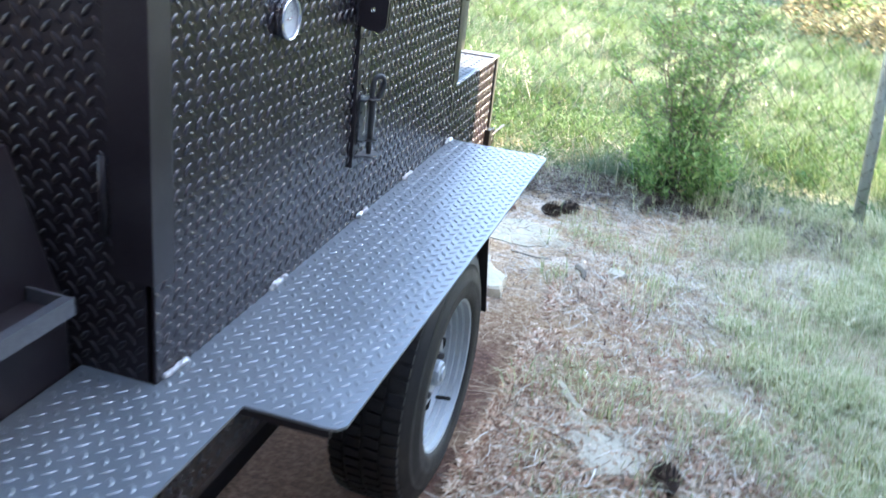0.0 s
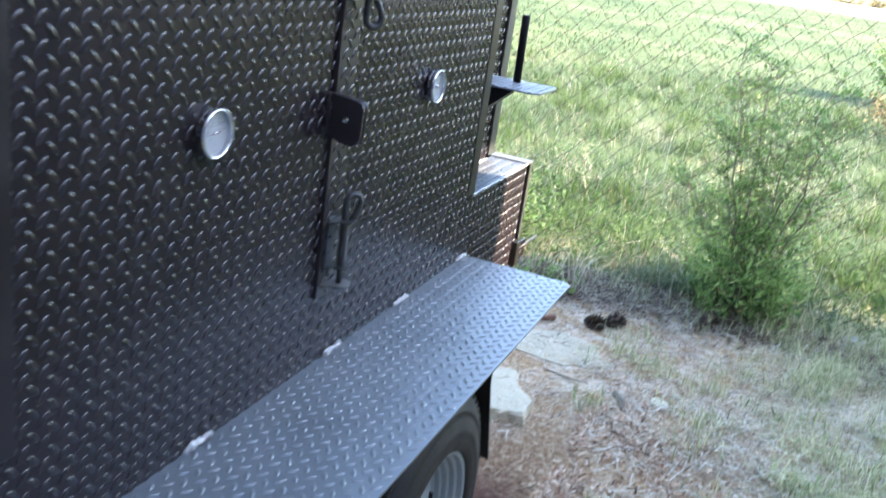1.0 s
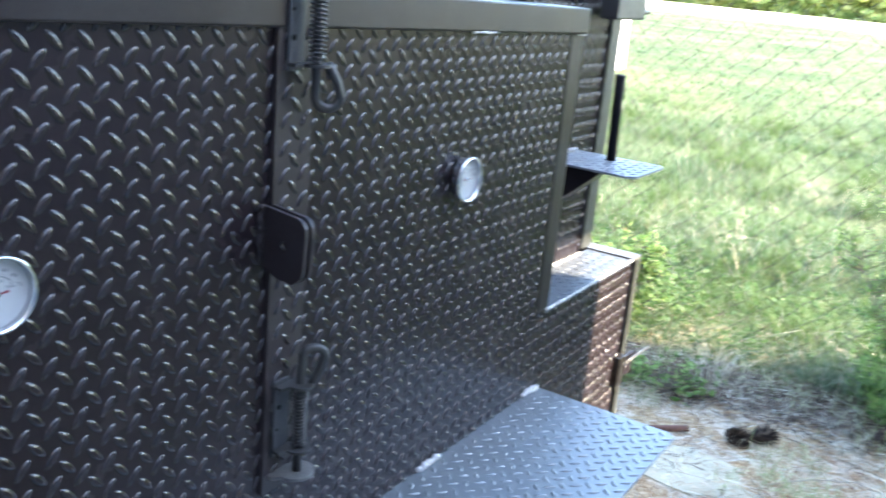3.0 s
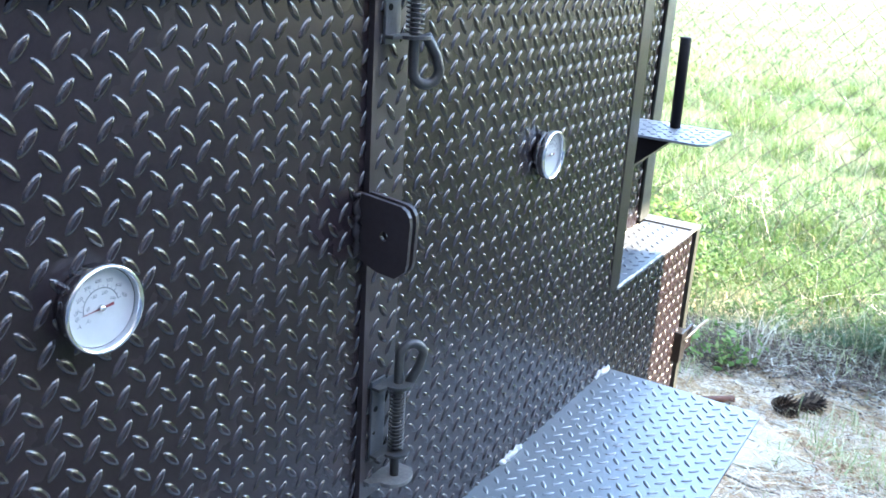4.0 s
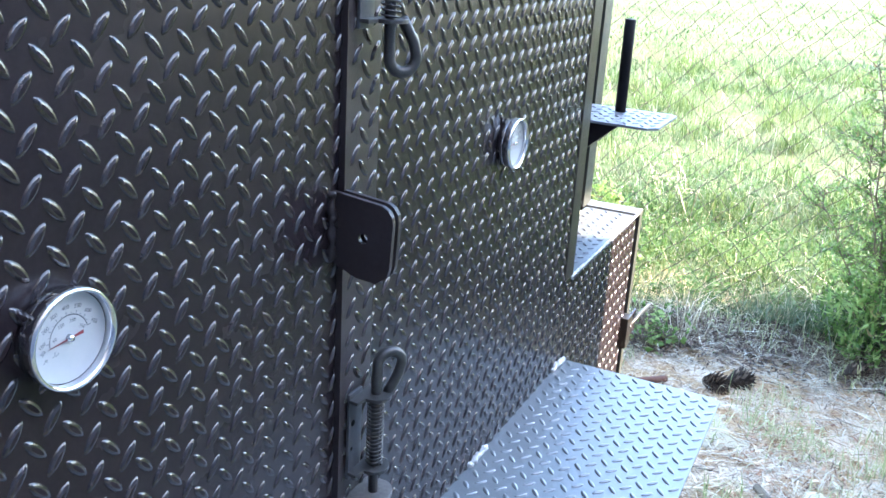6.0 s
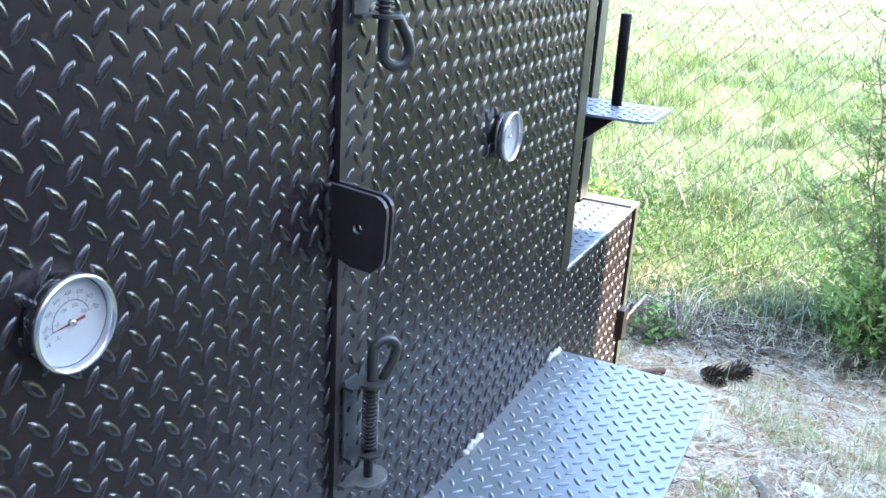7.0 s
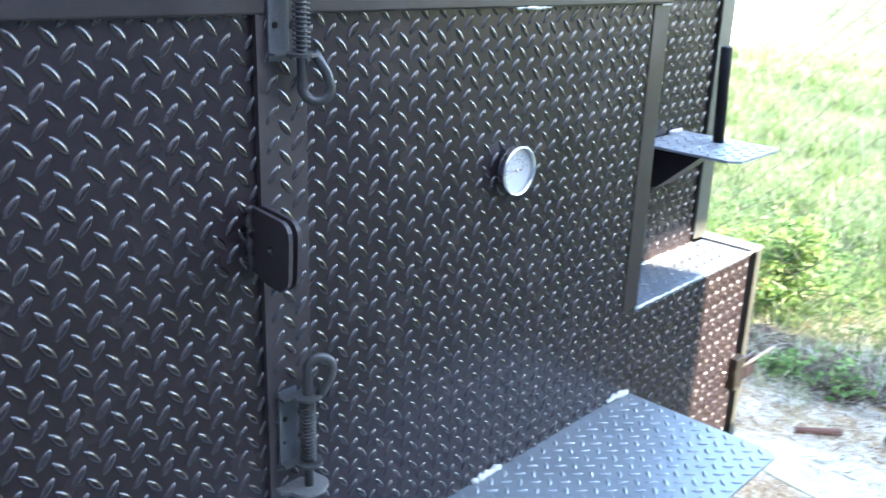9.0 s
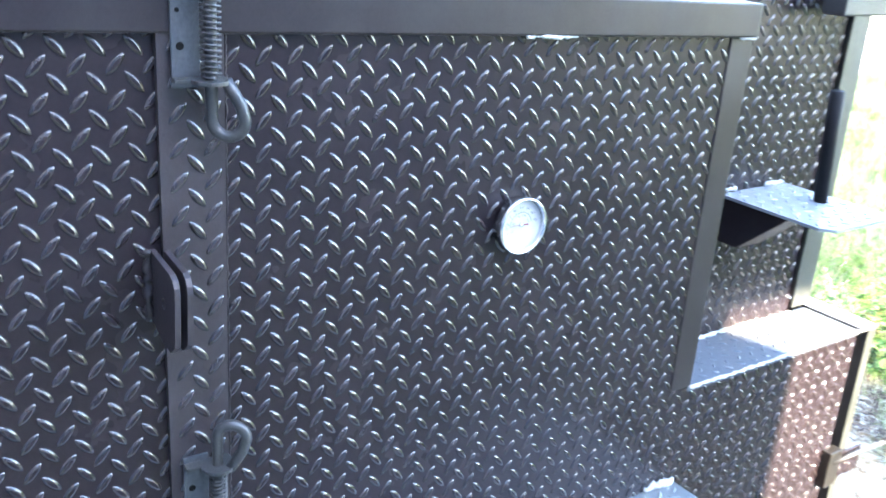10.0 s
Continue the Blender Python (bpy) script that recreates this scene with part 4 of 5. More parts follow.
blades("pine_straw", STRAW, 5000, brown_spot, (0.05, 0.15), (0.0006, 0.0013), (0, 1), 7, "reddish brown pine straw near the tyre", "straw", flat=True)
blades("pine_straw", STRAW, 34000, litter_spot, (0.012, 0.075), (0.0006, 0.0017), (0, 1), 4, "dry tan pine straw strewn on the ground", "straw", flat=True)
blades("dry_grass", PALE_STRAW, 5500, edge_spot, (0.04, 0.16), (0.0006, 0.0016), (0, 1), 15, "tangled dry grass along the fence line", "grass", flat=True)
blades("dry_grass", PALE_STRAW, 15000, yard_spot, (0.03, 0.15), (0.0009, 0.0024), (0, 1), 16, "pale dry grass stems lying on bare sandy ground", "grass", flat=True)
blades("dead_twigs", LITTER, 7500, yard_spot, (0.015, 0.07), (0.0008, 0.003), (0, 1), 17, "small dark twigs and leaf scraps on sandy ground", "litter", flat=True)
blades("dead_leaves", LITTER, 27000, edge_spot, (0.012, 0.06), (0.001, 0.005), (0, 1), 5, "dark dead leaves and twigs along the fence line", "litter", flat=True)


# ---------------------------------------------------------------- bushes
def bush(name, place, height, spread, stems, leaves, seed, label, leaf=(0.03, 0.008), low=0.4):
    rng = random.Random(seed)
    t = thing(name, (*place, ground_z(*place)), label, "bush")
    x0, y0 = place
    z0 = ground_z(*place)
    wood = bmesh.new()
    twigs = []
    for s in range(stems):
        a = rng.uniform(0, 2 * math.pi)
        reach = spread * rng.uniform(0.15, 0.9)
        hh = height * rng.uniform(0.65, 1.0)
        path = []
        for k in range(7):
            q = k / 6
            path.append(Vector((x0 + math.cos(a) * reach * q ** 1.3 + rng.gauss(0, 0.012), y0 + math.sin(a) * reach * q ** 1.3 + rng.gauss(0, 0.012), z0 - 0.02 + hh * q)))
        tube(wood, path, [0.006 * (1 - 0.8 * k / 6) for k in range(7)], 5)
        for k in range(0, 7):
            for _ in range(4):
                b = rng.uniform(0, 2 * math.pi)
                L = spread * rng.uniform(0.3, 1.0) * (1.3 - 1.0 * k / 6)
                tip = path[k] + Vector((math.cos(b) * L, math.sin(b) * L, L * rng.uniform(0.1, 0.9)))
                tube(wood, [path[k], path[k].lerp(tip, 0.5) + Vector((0, 0, -0.01)), tip], [0.0022, 0.0016, 0.0008], 4)
                twigs.append((path[k], tip))
        twigs.append((path[3], path[6]))
    part("stem_tangle", wood, BARK, t)
    verts, faces = [], []
    for _ in range(leaves):
        p0, p1 = rng.choice(twigs)
        p = p0.lerp(p1, rng.random() ** 0.7) + Vector((rng.gauss(0, 0.012), rng.gauss(0, 0.012), rng.gauss(0, 0.012)))
        if rng.random() < (p.z - z0) / height - low:
            continue
        big = 1.4 if p.z - z0 < 0.36 * height else 0.85
        L, W = leaf[0] * big * rng.uniform(0.6, 1.3), leaf[1] * big * rng.uniform(0.6, 1.3)
        d = Vector((rng.gauss(0, 1), rng.gauss(0, 1), rng.gauss(0.2, 0.8))).normalized()
        s = d.cross(Vector((rng.gauss(0, 1), rng.gauss(0, 1), rng.gauss(0, 1)))).normalized()
        n = d.cross(s) * (L * 0.12)
        b = len(verts)
        verts += [tuple(q) for q in (p, p + d * L * 0.45 + s * W + n, p + d * L, p + d * L * 0.45 - s * W + n, p + d * L * 0.5)]
        faces += [(b, b + 1, b + 4), (b + 1, b + 2, b + 4), (b + 2, b + 3, b + 4), (b + 3, b, b + 4)]
    me = bpy.data.meshes.new("foliage")
    me.from_pydata(verts, [], faces)
    link_mesh("foliage", me, LEAF, t)
    return t


def sprig(verts, faces, a, b, count, leaf, rng):
    """Pointed leaves in pairs along a twig from a to b, folded a little along the midrib."""
    way = (b - a).normalized()
    out = way.orthogonal().normalized()
    for i in range(count):
        q = (i + 0.6) / count
        p = a.lerp(b, q)
        s = (Matrix.Rotation(2.4 * i + rng.uniform(-0.5, 0.5), 3, way) @ out)
        d = (s * rng.uniform(0.7, 1.1) + way * rng.uniform(0.5, 1.0) + Vector((0, 0, rng.uniform(-0.35, 0.2)))).normalized()
        L, W = leaf[0] * rng.uniform(0.65, 1.25), leaf[1] * rng.uniform(0.7, 1.2)
        w = d.cross(Vector((rng.gauss(0, 0.4), rng.gauss(0, 0.4), 1))).normalized() * W
        n = d.cross(w).normalized() * (W * 0.5)
        k = len(verts)
        verts += [tuple(v) for v in (p, p + d * L * 0.4 + w + n, p + d * L - n * 1.4, p + d * L * 0.4 - w + n, p + d * L * 0.5)]
        faces += [(k, k + 1, k + 4), (k + 1, k + 2, k + 4), (k + 2, k + 3, k + 4), (k + 3, k, k + 4)]


def tall_bush(place, tops, seed, label):
    """A dense leafy foot out of which thin woody stems fork upwards with small leaves on their twigs."""
    rng = random.Random(seed)
    z0 = ground_z(*place)
    t = thing("bush", (*place, z0), label, "bush")
    o = Vector((*place, z0 - 0.02))
    foot_v, foot_f, top_v, top_f = [], [], [], []
    for top in tops:
        end = Vector(top)
        path = []
        for k in range(9):
            q = k / 8
            path.append(o + Vector((end.x * q ** 0.9, end.y * q, end.z * q)) + Vector((rng.gauss(0, 0.012), rng.gauss(0, 0.012), 0)) * min(1, 3 * q))
        wood = tube(bmesh.new(), path, [0.0062 * (1 - 0.78 * k / 8) for k in range(9)], 6)
        for k in range(2, 9):
            for _ in range(6):
                a = path[k - 1].lerp(path[k], rng.random())
                turn = rng.uniform(0, 2 * math.pi)
                L = rng.uniform(0.08, 0.27) * (1.2 - 0.06 * k)
                b = a + Vector((math.cos(turn) * L, math.sin(turn) * L, L * rng.uniform(0.15, 0.95)))
                tube(wood, [a, a.lerp(b, 0.5) + Vector((0, 0, -0.008)), b], [0.0024, 0.0017, 0.0009], 4)
                sprig(top_v, top_f, a.lerp(b, 0.2), b, rng.randint(8, 15), (0.034, 0.0064), rng)
        part("stem", wood, BARK, t)
    for _ in range(210):
        turn, r = rng.uniform(0, 2 * math.pi), 0.3 * rng.random() ** 0.6
        a = o + Vector((math.cos(turn) * r * 0.8, math.sin(turn) * r * 0.7, 0.01 + rng.random() ** 1.4 * 0.46 * (1.1 - r / 0.36)))
        b = a + Vector((math.cos(turn) * rng.uniform(0.02, 0.13), math.sin(turn) * rng.uniform(0.02, 0.13), rng.uniform(0.05, 0.2)))
        sprig(foot_v, foot_f, a, b, rng.randint(6, 10), (0.058, 0.0085), rng)
    for name, v, f, says in (("foot_leaves", foot_v, foot_f, "dense long dark green leaves"), ("foliage", top_v, top_f, "")):
        me = bpy.data.meshes.new(name)
        me.from_pydata(v, [], f)
        link_mesh(name, me, LEAF, t, says)
    return t


tall_bush((0.69, 4.0), [(-0.29, 0.06, 1.33), (-0.12, 0.1, 1.26), (0.17, 0.03, 1.2), (0.06, -0.05, 1.02), (-0.24, -0.06, 0.92), (0.28, 0.08, 0.84), (-0.38, 0.02, 0.68), (-0.05, 0.16, 1.14), (0.24, -0.06, 1.08), (-0.2, 0.14, 1.1)], 11, "wild green bush with a dense foot growing at the fence")
bush("bush", (2.35, 15.5), 1.55, 0.9, 12, 9000, 12, "dark green wild bush in the field grass", leaf=(0.07, 0.022), low=0.6)
bush("weed", (-0.2, 3.62), 0.15, 0.16, 5, 170, 13, "low leafy green weed on bare ground", leaf=(0.035, 0.011), low=1.0)


def weed_patch(name, spots, leaves, leaf, tall, seed, label, mat):
    """Low leafy weeds strewn over many spots, one joined mass."""
    rng = random.Random(seed)
    verts, faces = [], []
    for x, y in spots:
        h, w = tall * rng.uniform(0.5, 1.2), rng.uniform(0.06, 0.16)
        for _ in range(leaves):
            q = rng.random()
            p = Vector((x + rng.gauss(0, w) * (1.1 - 0.6 * q), y + rng.gauss(0, w) * (1.1 - 0.6 * q), ground_z(x, y) + h * q))
            d = Vector((rng.gauss(0, 1), rng.gauss(0, 1), rng.gauss(0.3, 0.6))).normalized()
            s = d.cross(Vector((rng.gauss(0, 1), rng.gauss(0, 1), rng.gauss(0, 1)))).normalized()
            L, W = leaf[0] * rng.uniform(0.6, 1.4), leaf[1] * rng.uniform(0.6, 1.4)
            b = len(verts)
            verts += [tuple(v) for v in (p, p + d * L * 0.5 + s * W, p + d * L, p + d * L * 0.5 - s * W)]
            faces.append((b, b + 1, b + 2, b + 3))
    me = bpy.data.meshes.new(name)
    me.from_pydata(verts, [], faces)
    return tagged(link_mesh(name, me, mat), label, "weeds", "", "stuff")


wr = random.Random(77)
weed_patch("dead_brush", [(wr.gauss(2.75, 0.6), wr.gauss(11.6, 0.7)) for _ in range(90)], 60, (0.07, 0.012), 0.55, 81, "brown dead brush in the field", BRUSH)
weed_patch("weeds", [(wr.uniform(-1.6, 3.6), 4.05 + 2.6 * wr.random() ** 1.7) for _ in range(300)], 70, (0.036, 0.0042), 0.2, 78, "bright green leafy weeds along the fence", WEED)
weed_patch("weeds", [(wr.gauss(-0.62, 0.16), wr.gauss(4.3, 0.12)) for _ in range(26)], 70, (0.03, 0.007), 0.4, 80, "leafy green weeds behind the trailer", WEED)
bush("bush", (-0.78, 4.16), 0.46, 0.3, 8, 5200, 14, "low dark green wild bush behind the trailer", leaf=(0.034, 0.009), low=0.7)
bush("weed", (-0.42, 3.66), 0.1, 0.13, 4, 380, 15, "low leafy green weed on bare ground", leaf=(0.03, 0.008), low=1.0)


def clump_spots(seed, count):
    rng = random.Random(seed)
    spots = []
    for _ in range(count):
        y = 4.4 + 9 * rng.random() ** 1.4
        spots.append((rng.uniform(-2.4 - 0.55 * (y - 4), 2.6 + 0.75 * (y - 4)), y, rng.uniform(0.04, 0.16)))

    def spot(r):
        x, y, w = r.choice(spots)
        return x + r.gauss(0, w), y + r.gauss(0, w), 0.6 + 0.6 * r.random()
    return spot


blades("grass", CLUMP_GRASS, 26000, clump_spots(91, 300), (0.1, 0.3), (0.0018, 0.004), (0.3, 1.1), 92, "darker green grass clumps in the field", "grass")
blades("dry_grass", PALE_STRAW, 12000, field_spot, (0.1, 0.32), (0.0009, 0.002), (0.2, 1.4), 96, "pale dry grass standing among the green", "grass")
blades("dry_stalks", PALE_STRAW, 34, lambda r: (r.gauss(-0.08, 0.05), r.gauss(3.72, 0.04), 0.7 + 0.5 * r.random()), (0.14, 0.3), (0.0012, 0.003), (0.2, 0.9), 95, "dry pale stalks behind the trailer", "stalks")

blades("grass", PALE_GRASS, 2600, lambda r: (r.uniform(0.8, 2.6), r.gauss(3.98, 0.18), 0.4 + 0.8 * r.random()), (0.05, 0.16), (0.0012, 0.003), (0.3, 1.3), 97, "pale green grass along the foot of the fence", "grass")
blades("grass", PALE_GRASS, 500, lambda r: (r.uniform(-0.5, 0.6), r.gauss(3.92, 0.12), 0.4 + 0.8 * r.random()), (0.05, 0.16), (0.0010, 0.002), (0.3, 1.5), 98, "pale grass standing along the foot of the fence", "grass")

# ---------------------------------------------------------------- fence
FY, FTOP, MESH = 4.06, 2.1, 0.0725
fence = thing("fence", (0, FY, 0), "rusty chain-link fence on galvanised posts", "fence")
step = MESH * math.sqrt(2)
wires_v, wires_f = [], []


def wire(a, b, r):
    """A thin three-sided wire, bent at every crossing."""
    a, b = Vector(a), Vector(b)
    d = (b - a).normalized()
    s = d.cross(Vector((0, 1, 0))).normalized()
    base = len(wires_v)
    n = max(1, int((b - a).length / MESH))
    for i in range(n + 1):
        p = a.lerp(b, i / n) + Vector((0, 0.003 if i % 2 else -0.003, 0)) + s * (0.004 if i % 2 else -0.004)
        for k in range(3):
            q = 2 * math.pi * k / 3
            wires_v.append(tuple(p + s * r * math.cos(q) + Vector((0, 1, 0)) * r * math.sin(q)))
        if i:
            o = base + 3 * (i - 1)
            for k in range(3):
                wires_f.append((o + k, o + (k + 1) % 3, o + 3 + (k + 1) % 3, o + 3 + k))


X0, X1 = -4.474, 1.66
k = 0
while X0 - FTOP + k * step < X1:
    x = X0 - FTOP + k * step
    lo, hi = max(0.0, X0 - x), min(FTOP - 0.03, X1 - x)
    if hi > lo + MESH:
        wire((x + lo, FY, 0.02 + lo), (x + hi, FY, 0.02 + hi), 0.0019)
    x2 = x + FTOP
    lo, hi = max(0.0, x2 - X1), min(FTOP - 0.03, x2 - X0)
    if hi > lo + MESH:
        wire((x2 - lo, FY + 0.004, 0.02 + lo), (x2 - hi, FY + 0.004, 0.02 + hi), 0.0014)
    k += 1
wm = bpy.data.meshes.new("wire_mesh")
wm.from_pydata(wires_v, [], wires_f)
link_mesh("wire_mesh", wm, WIRE, fence, "rusty diamond wire mesh")
for x, r, tip in ((1.66, 0.03, -0.2), (-1.7, 0.024, 0.015), (-4.474, 0.024, 0.015)):
    part("post", tube(bmesh.new(), [(x, FY + 0.03, -0.1), (x + 0.5 * tip, FY + 0.03, FTOP * 0.5), (x + tip, FY + 0.03, FTOP + 0.06)], r, 16), GALV, fence, "galvanised steel post", True)
part("top_rail", tube(bmesh.new(), [(X0, FY + 0.03, FTOP), (X1, FY + 0.03, FTOP)], 0.018, 10), GALV, fence, "galvanised rail", True)


# ---------------------------------------------------------------- stones, slabs, cones
def slab(name, points, z0, z1, seed, label, category, mat, ragged=0.1):
    rng = random.Random(seed)
    bm = bmesh.new()
    for _ in range(2):
        more = []
        for (xa, ya), (xb, yb) in zip(points, points[1:] + points[:1]):
            d = ragged * math.hypot(xb - xa, yb - ya)
            more += [(xa, ya), ((xa + xb) / 2 + rng.gauss(0, d), (ya + yb) / 2 + rng.gauss(0, d))]
        points = more
    cx, cy = sum(p[0] for p in points) / len(points), sum(p[1] for p in points) / len(points)
    rings = []
    for f, z in ((1.04, z0), (1.0, z1 * 0.75), (0.93, z1), (0.5, z1 + 0.004)):
        rings.append([bm.verts.new((cx + (x - cx) * f + rng.gauss(0, 0.004), cy + (y - cy) * f + rng.gauss(0, 0.004), z + rng.gauss(0, 0.0012))) for x, y in points])
    n = len(points)
    for a, b in zip(rings, rings[1:]):
        for i in range(n):
            bm.faces.new((a[i], a[(i + 1) % n], b[(i + 1) % n], b[i]))
    bm.faces.new(rings[-1])
    bmesh.ops.recalc_face_normals(bm, faces=bm.faces)
    return tagged(part(name, bm, mat), label, category)


slab("concrete_slab", [(0.43, 1.76), (0.485, 1.71), (0.59, 1.56), (0.71, 1.54), (0.79, 1.42), (0.75, 1.30), (0.65, 1.26), (0.585, 1.37), (0.535, 1.55)], -0.04, 0.024, 31, "broken flat pale concrete piece sunk in straw", "slab", PALE_SLAB)
slab("concrete_block", [(-0.17, 2.32), (0.01, 2.26), (0.122, 2.3), (0.116, 2.42), (0.03, 2.5), (-0.03, 2.64), (-0.13, 2.6)], -0.03, 0.04, 32, "pale broken concrete block behind the tyre", "block", PALE_SLAB, 0.035)
slab("concrete_slab", [(-0.25, 2.95), (0.1, 2.86), (0.3, 3.0), (0.2, 3.16), (0.0, 3.2), (-0.2, 3.14)], -0.04, 0.008, 33, "flat pale concrete piece flush with the ground", "slab", PALE_SLAB)
slab("stone", [(0.495, 2.74), (0.525, 2.71), (0.56, 2.72), (0.568, 2.76), (0.54, 2.785), (0.5, 2.775)], -0.02, 0.026, 34, "small pale rounded stone on the ground", "stone", PALE_SLAB)
slab("stone", [(0.99, 4.0), (1.04, 3.95), (1.11, 3.98), (1.1, 4.05), (1.03, 4.07)], -0.02, 0.04, 35, "pale grey stone beside the bush", "stone", STONE)
slab("stone", [(1.19, 4.0), (1.25, 3.97), (1.31, 4.0), (1.3, 4.06), (1.22, 4.07)], -0.02, 0.045, 36, "pale grey stone beside the bush", "stone", STONE)


def pine_cone(place, turn, seed):
    rng = random.Random(seed)
    bm = bmesh.new()
    rot = Matrix.Rotation(turn, 4, "Z") @ Matrix.Rotation(radians(82), 4, "Y")
    o = Vector((*place, ground_z(*place) + 0.027))
    n = 110
    for i in range(n):
        q = i / n
        a = i * 2.39996
        r = 0.028 * math.sin(math.pi * (0.12 + 0.8 * q)) ** 0.8
        h = 0.1 * (q - 0.5)
        c, s = math.cos(a), math.sin(a)
        w = 0.0085 * (1.1 - 0.5 * q)
        pts = [(r * 0.25 * c, r * 0.25 * s, h - 0.006), (r * c - w * s, r * s + w * c, h + 0.004), (r * 1.75 * c, r * 1.75 * s, h + 0.017), (r * c + w * s, r * s - w * c, h + 0.004)]
        up = [(x, y, z + 0.0028) for x, y, z in pts]
        lo = [bm.verts.new(o + rot @ Vector(p)) for p in pts]
        hi = [bm.verts.new(o + rot @ Vector(p)) for p in up]
        bm.faces.new(lo[::-1])
        bm.faces.new(hi)
        for k in range(4):
            bm.faces.new((lo[k], lo[(k + 1) % 4], hi[(k + 1) % 4], hi[k]))
    return tagged(part("pine_cone", bm, CONE), "open brown pine cone lying on straw", "pine cone", "fallen cones")


for i, (p, a) in enumerate((((0.112, 3.365), -0.35), ((0.188, 3.438), 0.6), ((0.58, 3.735), 0.8), ((0.862, 1.318), 2.0))):
    pine_cone(p, a, 50 + i)


def twig(path, r, label, mat=None):
    pts = [(x, y, ground_z(x, y) + z) for x, y, z in path]
    return tagged(part("twig", tube(bmesh.new(), pts, [r] * (len(pts) - 1) + [r * 0.5], 6), mat or DRY_WOOD), label, "twig", "fallen twigs")


twig([(0.3, 3.1, 0.015), (0.42, 3.24, 0.03), (0.55, 3.32, 0.035), (0.7, 3.3, 0.02), (0.82, 3.22, 0.01)], 0.0022, "long curved pale twig on the ground")
twig([(0.05, 2.78, 0.012), (0.16, 2.75, 0.014), (0.24, 2.76, 0.012)], 0.004, "short dark twig on bare earth", BARK)
twig([(0.72, 2.5, 0.01), (0.84, 2.6, 0.02), (0.97, 2.78, 0.02)], 0.0035, "thin pale twig lying in grass")
twig([(0.36, 2.72, 0.02), (0.40, 2.66, 0.026), (0.41, 2.6, 0.02)], 0.013, "thick dark piece of bark on the ground", BARK)
twig([(0.9, 1.9, 0.012), (1.05, 2.02, 0.02), (1.22, 2.05, 0.015)], 0.003, "thin pale twig lying in grass")
pp = bmesh.new()
tube(pp, [(-0.18, 3.2, 0.018), (-0.06, 3.31, 0.016)], 0.013, 14)
tagged(part("pipe", pp, RUSTY, None, "", True), "short rusty brown pipe lying on the ground", "pipe")

# ---------------------------------------------------------------- far side of the field
rd = bmesh.new()
rv = [rd.verts.new(p) for p in ((-120, 73, -0.12), (120, 57, -0.12), (-120, 78, 0.1), (120, 62, 0.1), (-120, 122, 0.12), (120, 104, 0.12))]
rd.faces.new((rv[0], rv[1], rv[3], rv[2]))
rd.faces.new((rv[2], rv[3], rv[5], rv[4]))
tagged(part("road", rd, SAND), "broad pale sunlit sand road beyond the field", "road", "", "structure")


def clump_row(name, x0, x1, y, height, count, size, seed, label, mat=HEDGE):
    rng = random.Random(seed)
    verts, faces = [], []
    for _ in range(count):
        x = rng.uniform(x0, x1)
        top = height * (0.65 + 0.5 * noise.noise((x * 0.12, seed, 0.5)))
        z = top * (1 - rng.random() ** 1.6)
        p = Vector((x, y(x) + rng.gauss(0, 1.2), z))
        for _ in range(2):
            d = Vector((rng.gauss(0, 1), rng.gauss(0, 1), rng.gauss(0, 1))).normalized()
            s = d.orthogonal().normalized()
            L = size * rng.uniform(0.5, 1.3)
            b = len(verts)
            verts += [tuple(q) for q in (p - d * L, p + s * L * 0.6, p + d * L, p - s * L * 0.6)]
            faces.append((b, b + 1, b + 2, b + 3))
    me = bpy.data.meshes.new(name)
    me.from_pydata(verts, [], faces)
    return tagged(link_mesh(name, me, mat), label, "hedge", "", "stuff")


clump_row("hedge", -90, -8, lambda x: 128 - 0.06 * x, 9, 7000, 0.7, 61, "sunlit yellow-green roadside bushes far off")
clump_row("hedge", 3, 90, lambda x: 126 - 0.1 * x, 3.6, 5000, 0.5, 62, "sunlit pale dry brush beside the road", DRY_BRUSH)
clump_row("hedge", -8.5, 60, lambda x: 117 - 0.08 * x, 1.5, 4000, 0.35, 64, "low pale dry brush beside the road", DRY_BRUSH)
clump_row("tree", -9.5, -4.6, lambda x: 146, 9, 2200, 0.7, 65, "dark green tree beside the far house", HAZY_LEAF)
clump_row("hedge", -120, 120, lambda x: 190, 16, 9000, 1.5, 63, "far trees behind the road", HAZY_LEAF)
HX, HY = -1.9, 137.0
hs = thing("house", (HX, HY, 0), "far white house seen on its corner, sunlit on one side", "house")
part("wall", boxes(((HX, HY, 0), (HX + 6.6, HY + 3.7, 3.5))), PLASTER, hs)
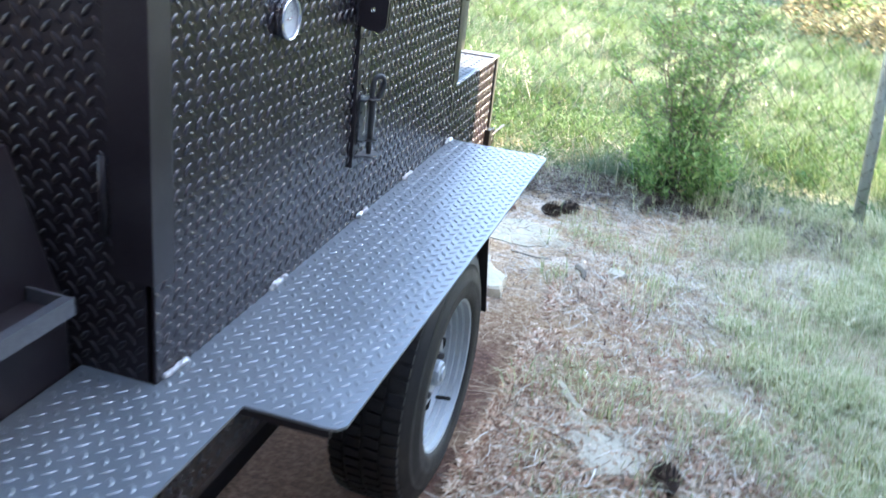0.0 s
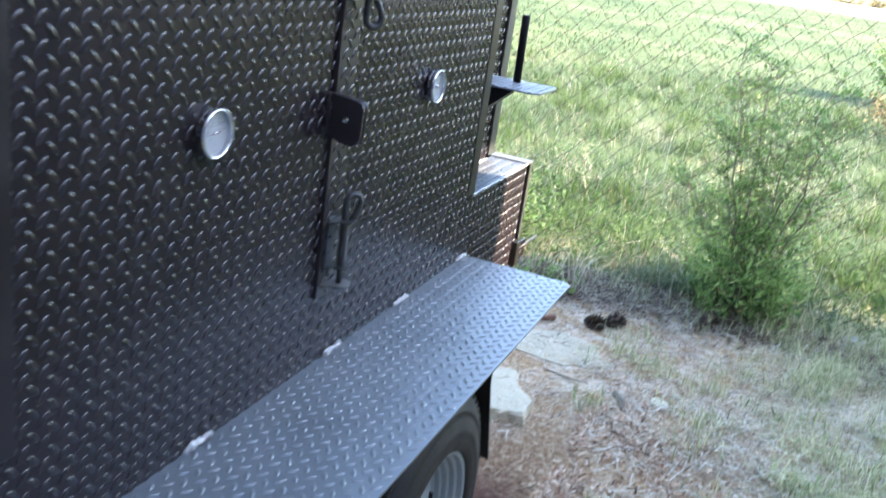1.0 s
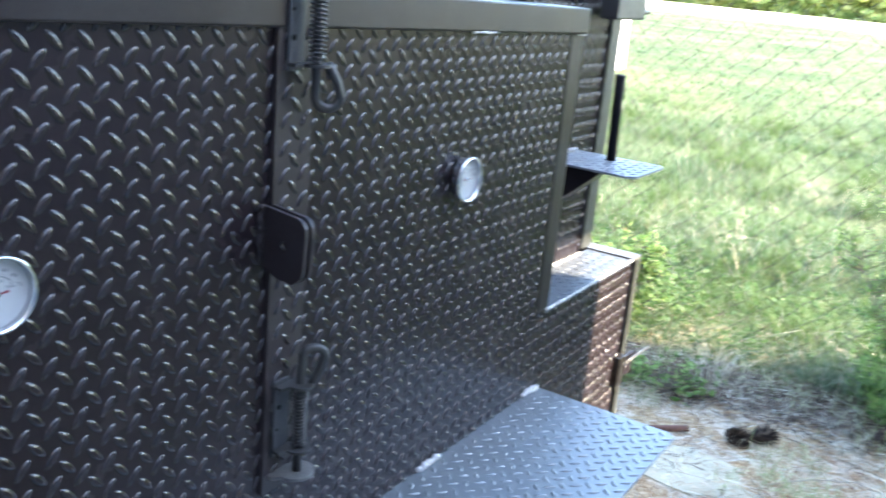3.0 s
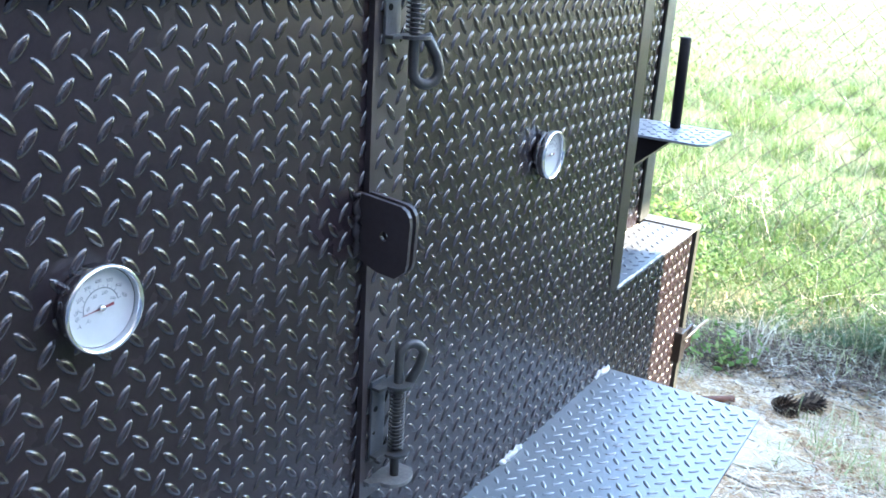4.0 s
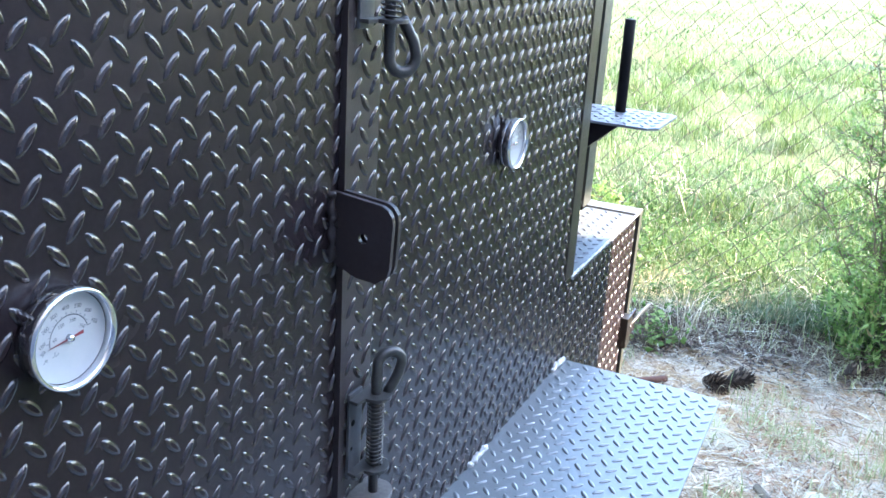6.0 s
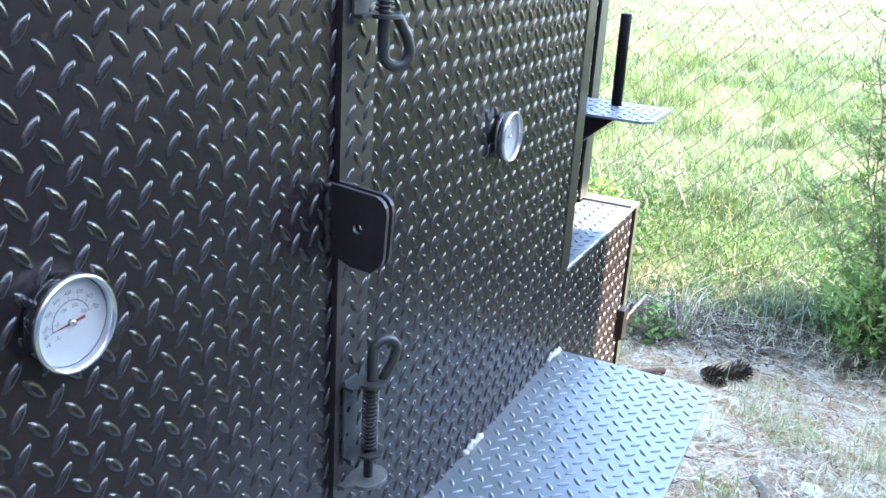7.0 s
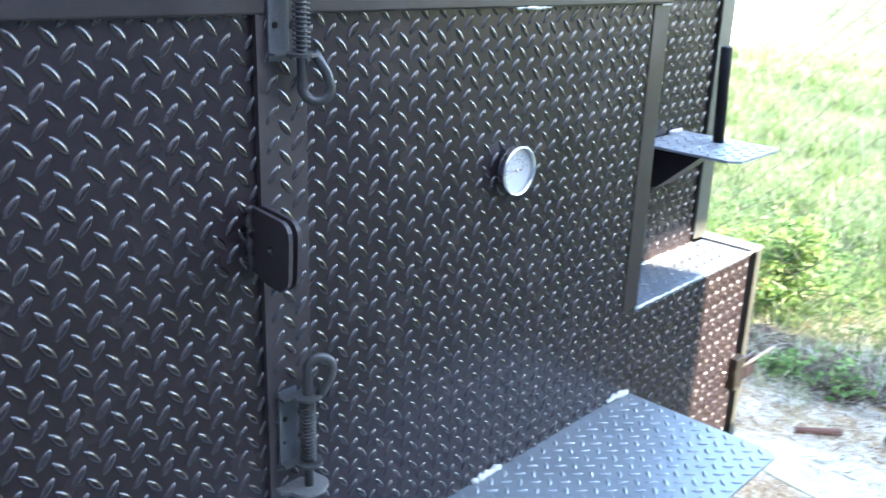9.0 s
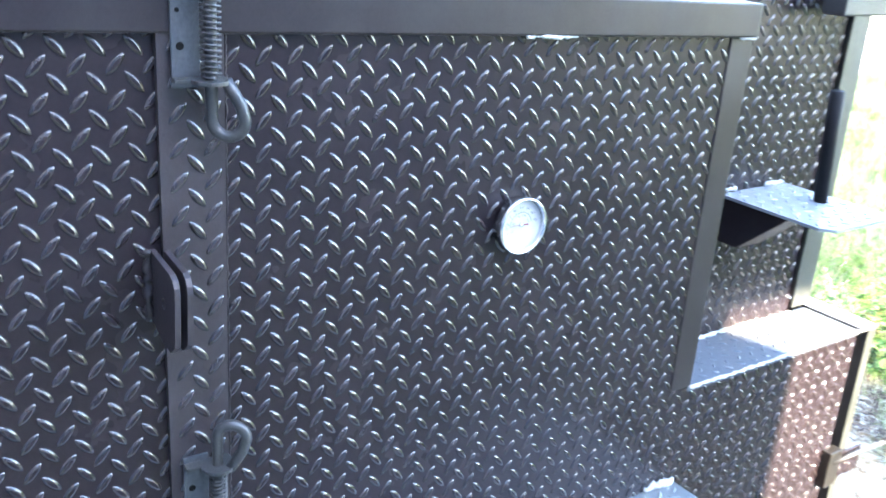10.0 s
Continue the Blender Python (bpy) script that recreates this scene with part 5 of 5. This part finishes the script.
part("roof", extruded([(HY - 0.5, 3.3), (HY - 0.5, 3.5), (HY + 1.85, 4.9), (HY + 4.2, 3.5), (HY + 4.2, 3.3), (HY + 1.85, 4.65)], "x", HX - 0.4, HX + 7.0), ROOFING, hs)
part("gable", extruded([(HY, 3.5), (HY + 3.7, 3.5), (HY + 1.85, 4.55)], "x", HX + 0.02, HX + 6.58), PLASTER, hs)
part("shutter", boxes(((HX + 0.5, HY - 0.08, 1.0), (HX + 2.6, HY, 2.9))), RUSTY, hs, "brown window shutter")
hs.rotation_euler = (0, 0, radians(50))

rf = thing("rail_fence", (-7.0, 128, 0), "low white rail fence beside the far house", "fence")
for k in range(4):
    part("post", boxes(((-9.6 + 1.7 * k, 128, 0), (-9.48 + 1.7 * k, 128.12, 1.7))), PLASTER, rf)
part("rail", boxes(((-9.7, 127.94, 1.3), (-4.3, 127.995, 1.5))), PLASTER, rf)

sh = thing("shed", (-9.2, 13.5, 0), "white-walled shed standing in the field", "shed")
part("wall", boxes(((-12.0, 9.0, -0.1), (-6.4, 18.3, 2.8))), PLASTER, sh)
part("roof", extruded([(-12.4, 2.8), (-6.0, 2.8), (-9.2, 4.4)], "y", 8.6, 18.7), ROOFING, sh)

# ---------------------------------------------------------------- unseen walls added to shade the yard and shape its reflections
BX, BY0, BY1, BTOP = 4.2, -2.4, 5.2, 5.4
SUN_GAP = (3.10, 3.535, 3.55, 4.22)     # the opening that lets the sun patch through, y and z
tagged(part("wall_east", boxes(((BX, BY0, 0.0), (BX + 0.12, SUN_GAP[0], BTOP)), ((BX, SUN_GAP[0], 0.0), (BX + 0.12, SUN_GAP[1], SUN_GAP[2])), ((BX, SUN_GAP[0], SUN_GAP[3]), (BX + 0.12, SUN_GAP[1], BTOP)), ((BX, SUN_GAP[1], 0.0), (BX + 0.12, BY1, BTOP))), SHADE_WALL_PALE), "unseen pale wall added to shade the yard, with a sun-patch opening", "wall", "", "structure")
# Added out of view to keep sky light off the front end.
tagged(part("wall_south", boxes(((-7.0, BY0, 0.0), (BX - 0.005, BY0 + 0.12, BTOP + 3.6))), SHADE_WALL_DARK), "unseen dark wall added to block sky light from the south", "wall", "", "structure")
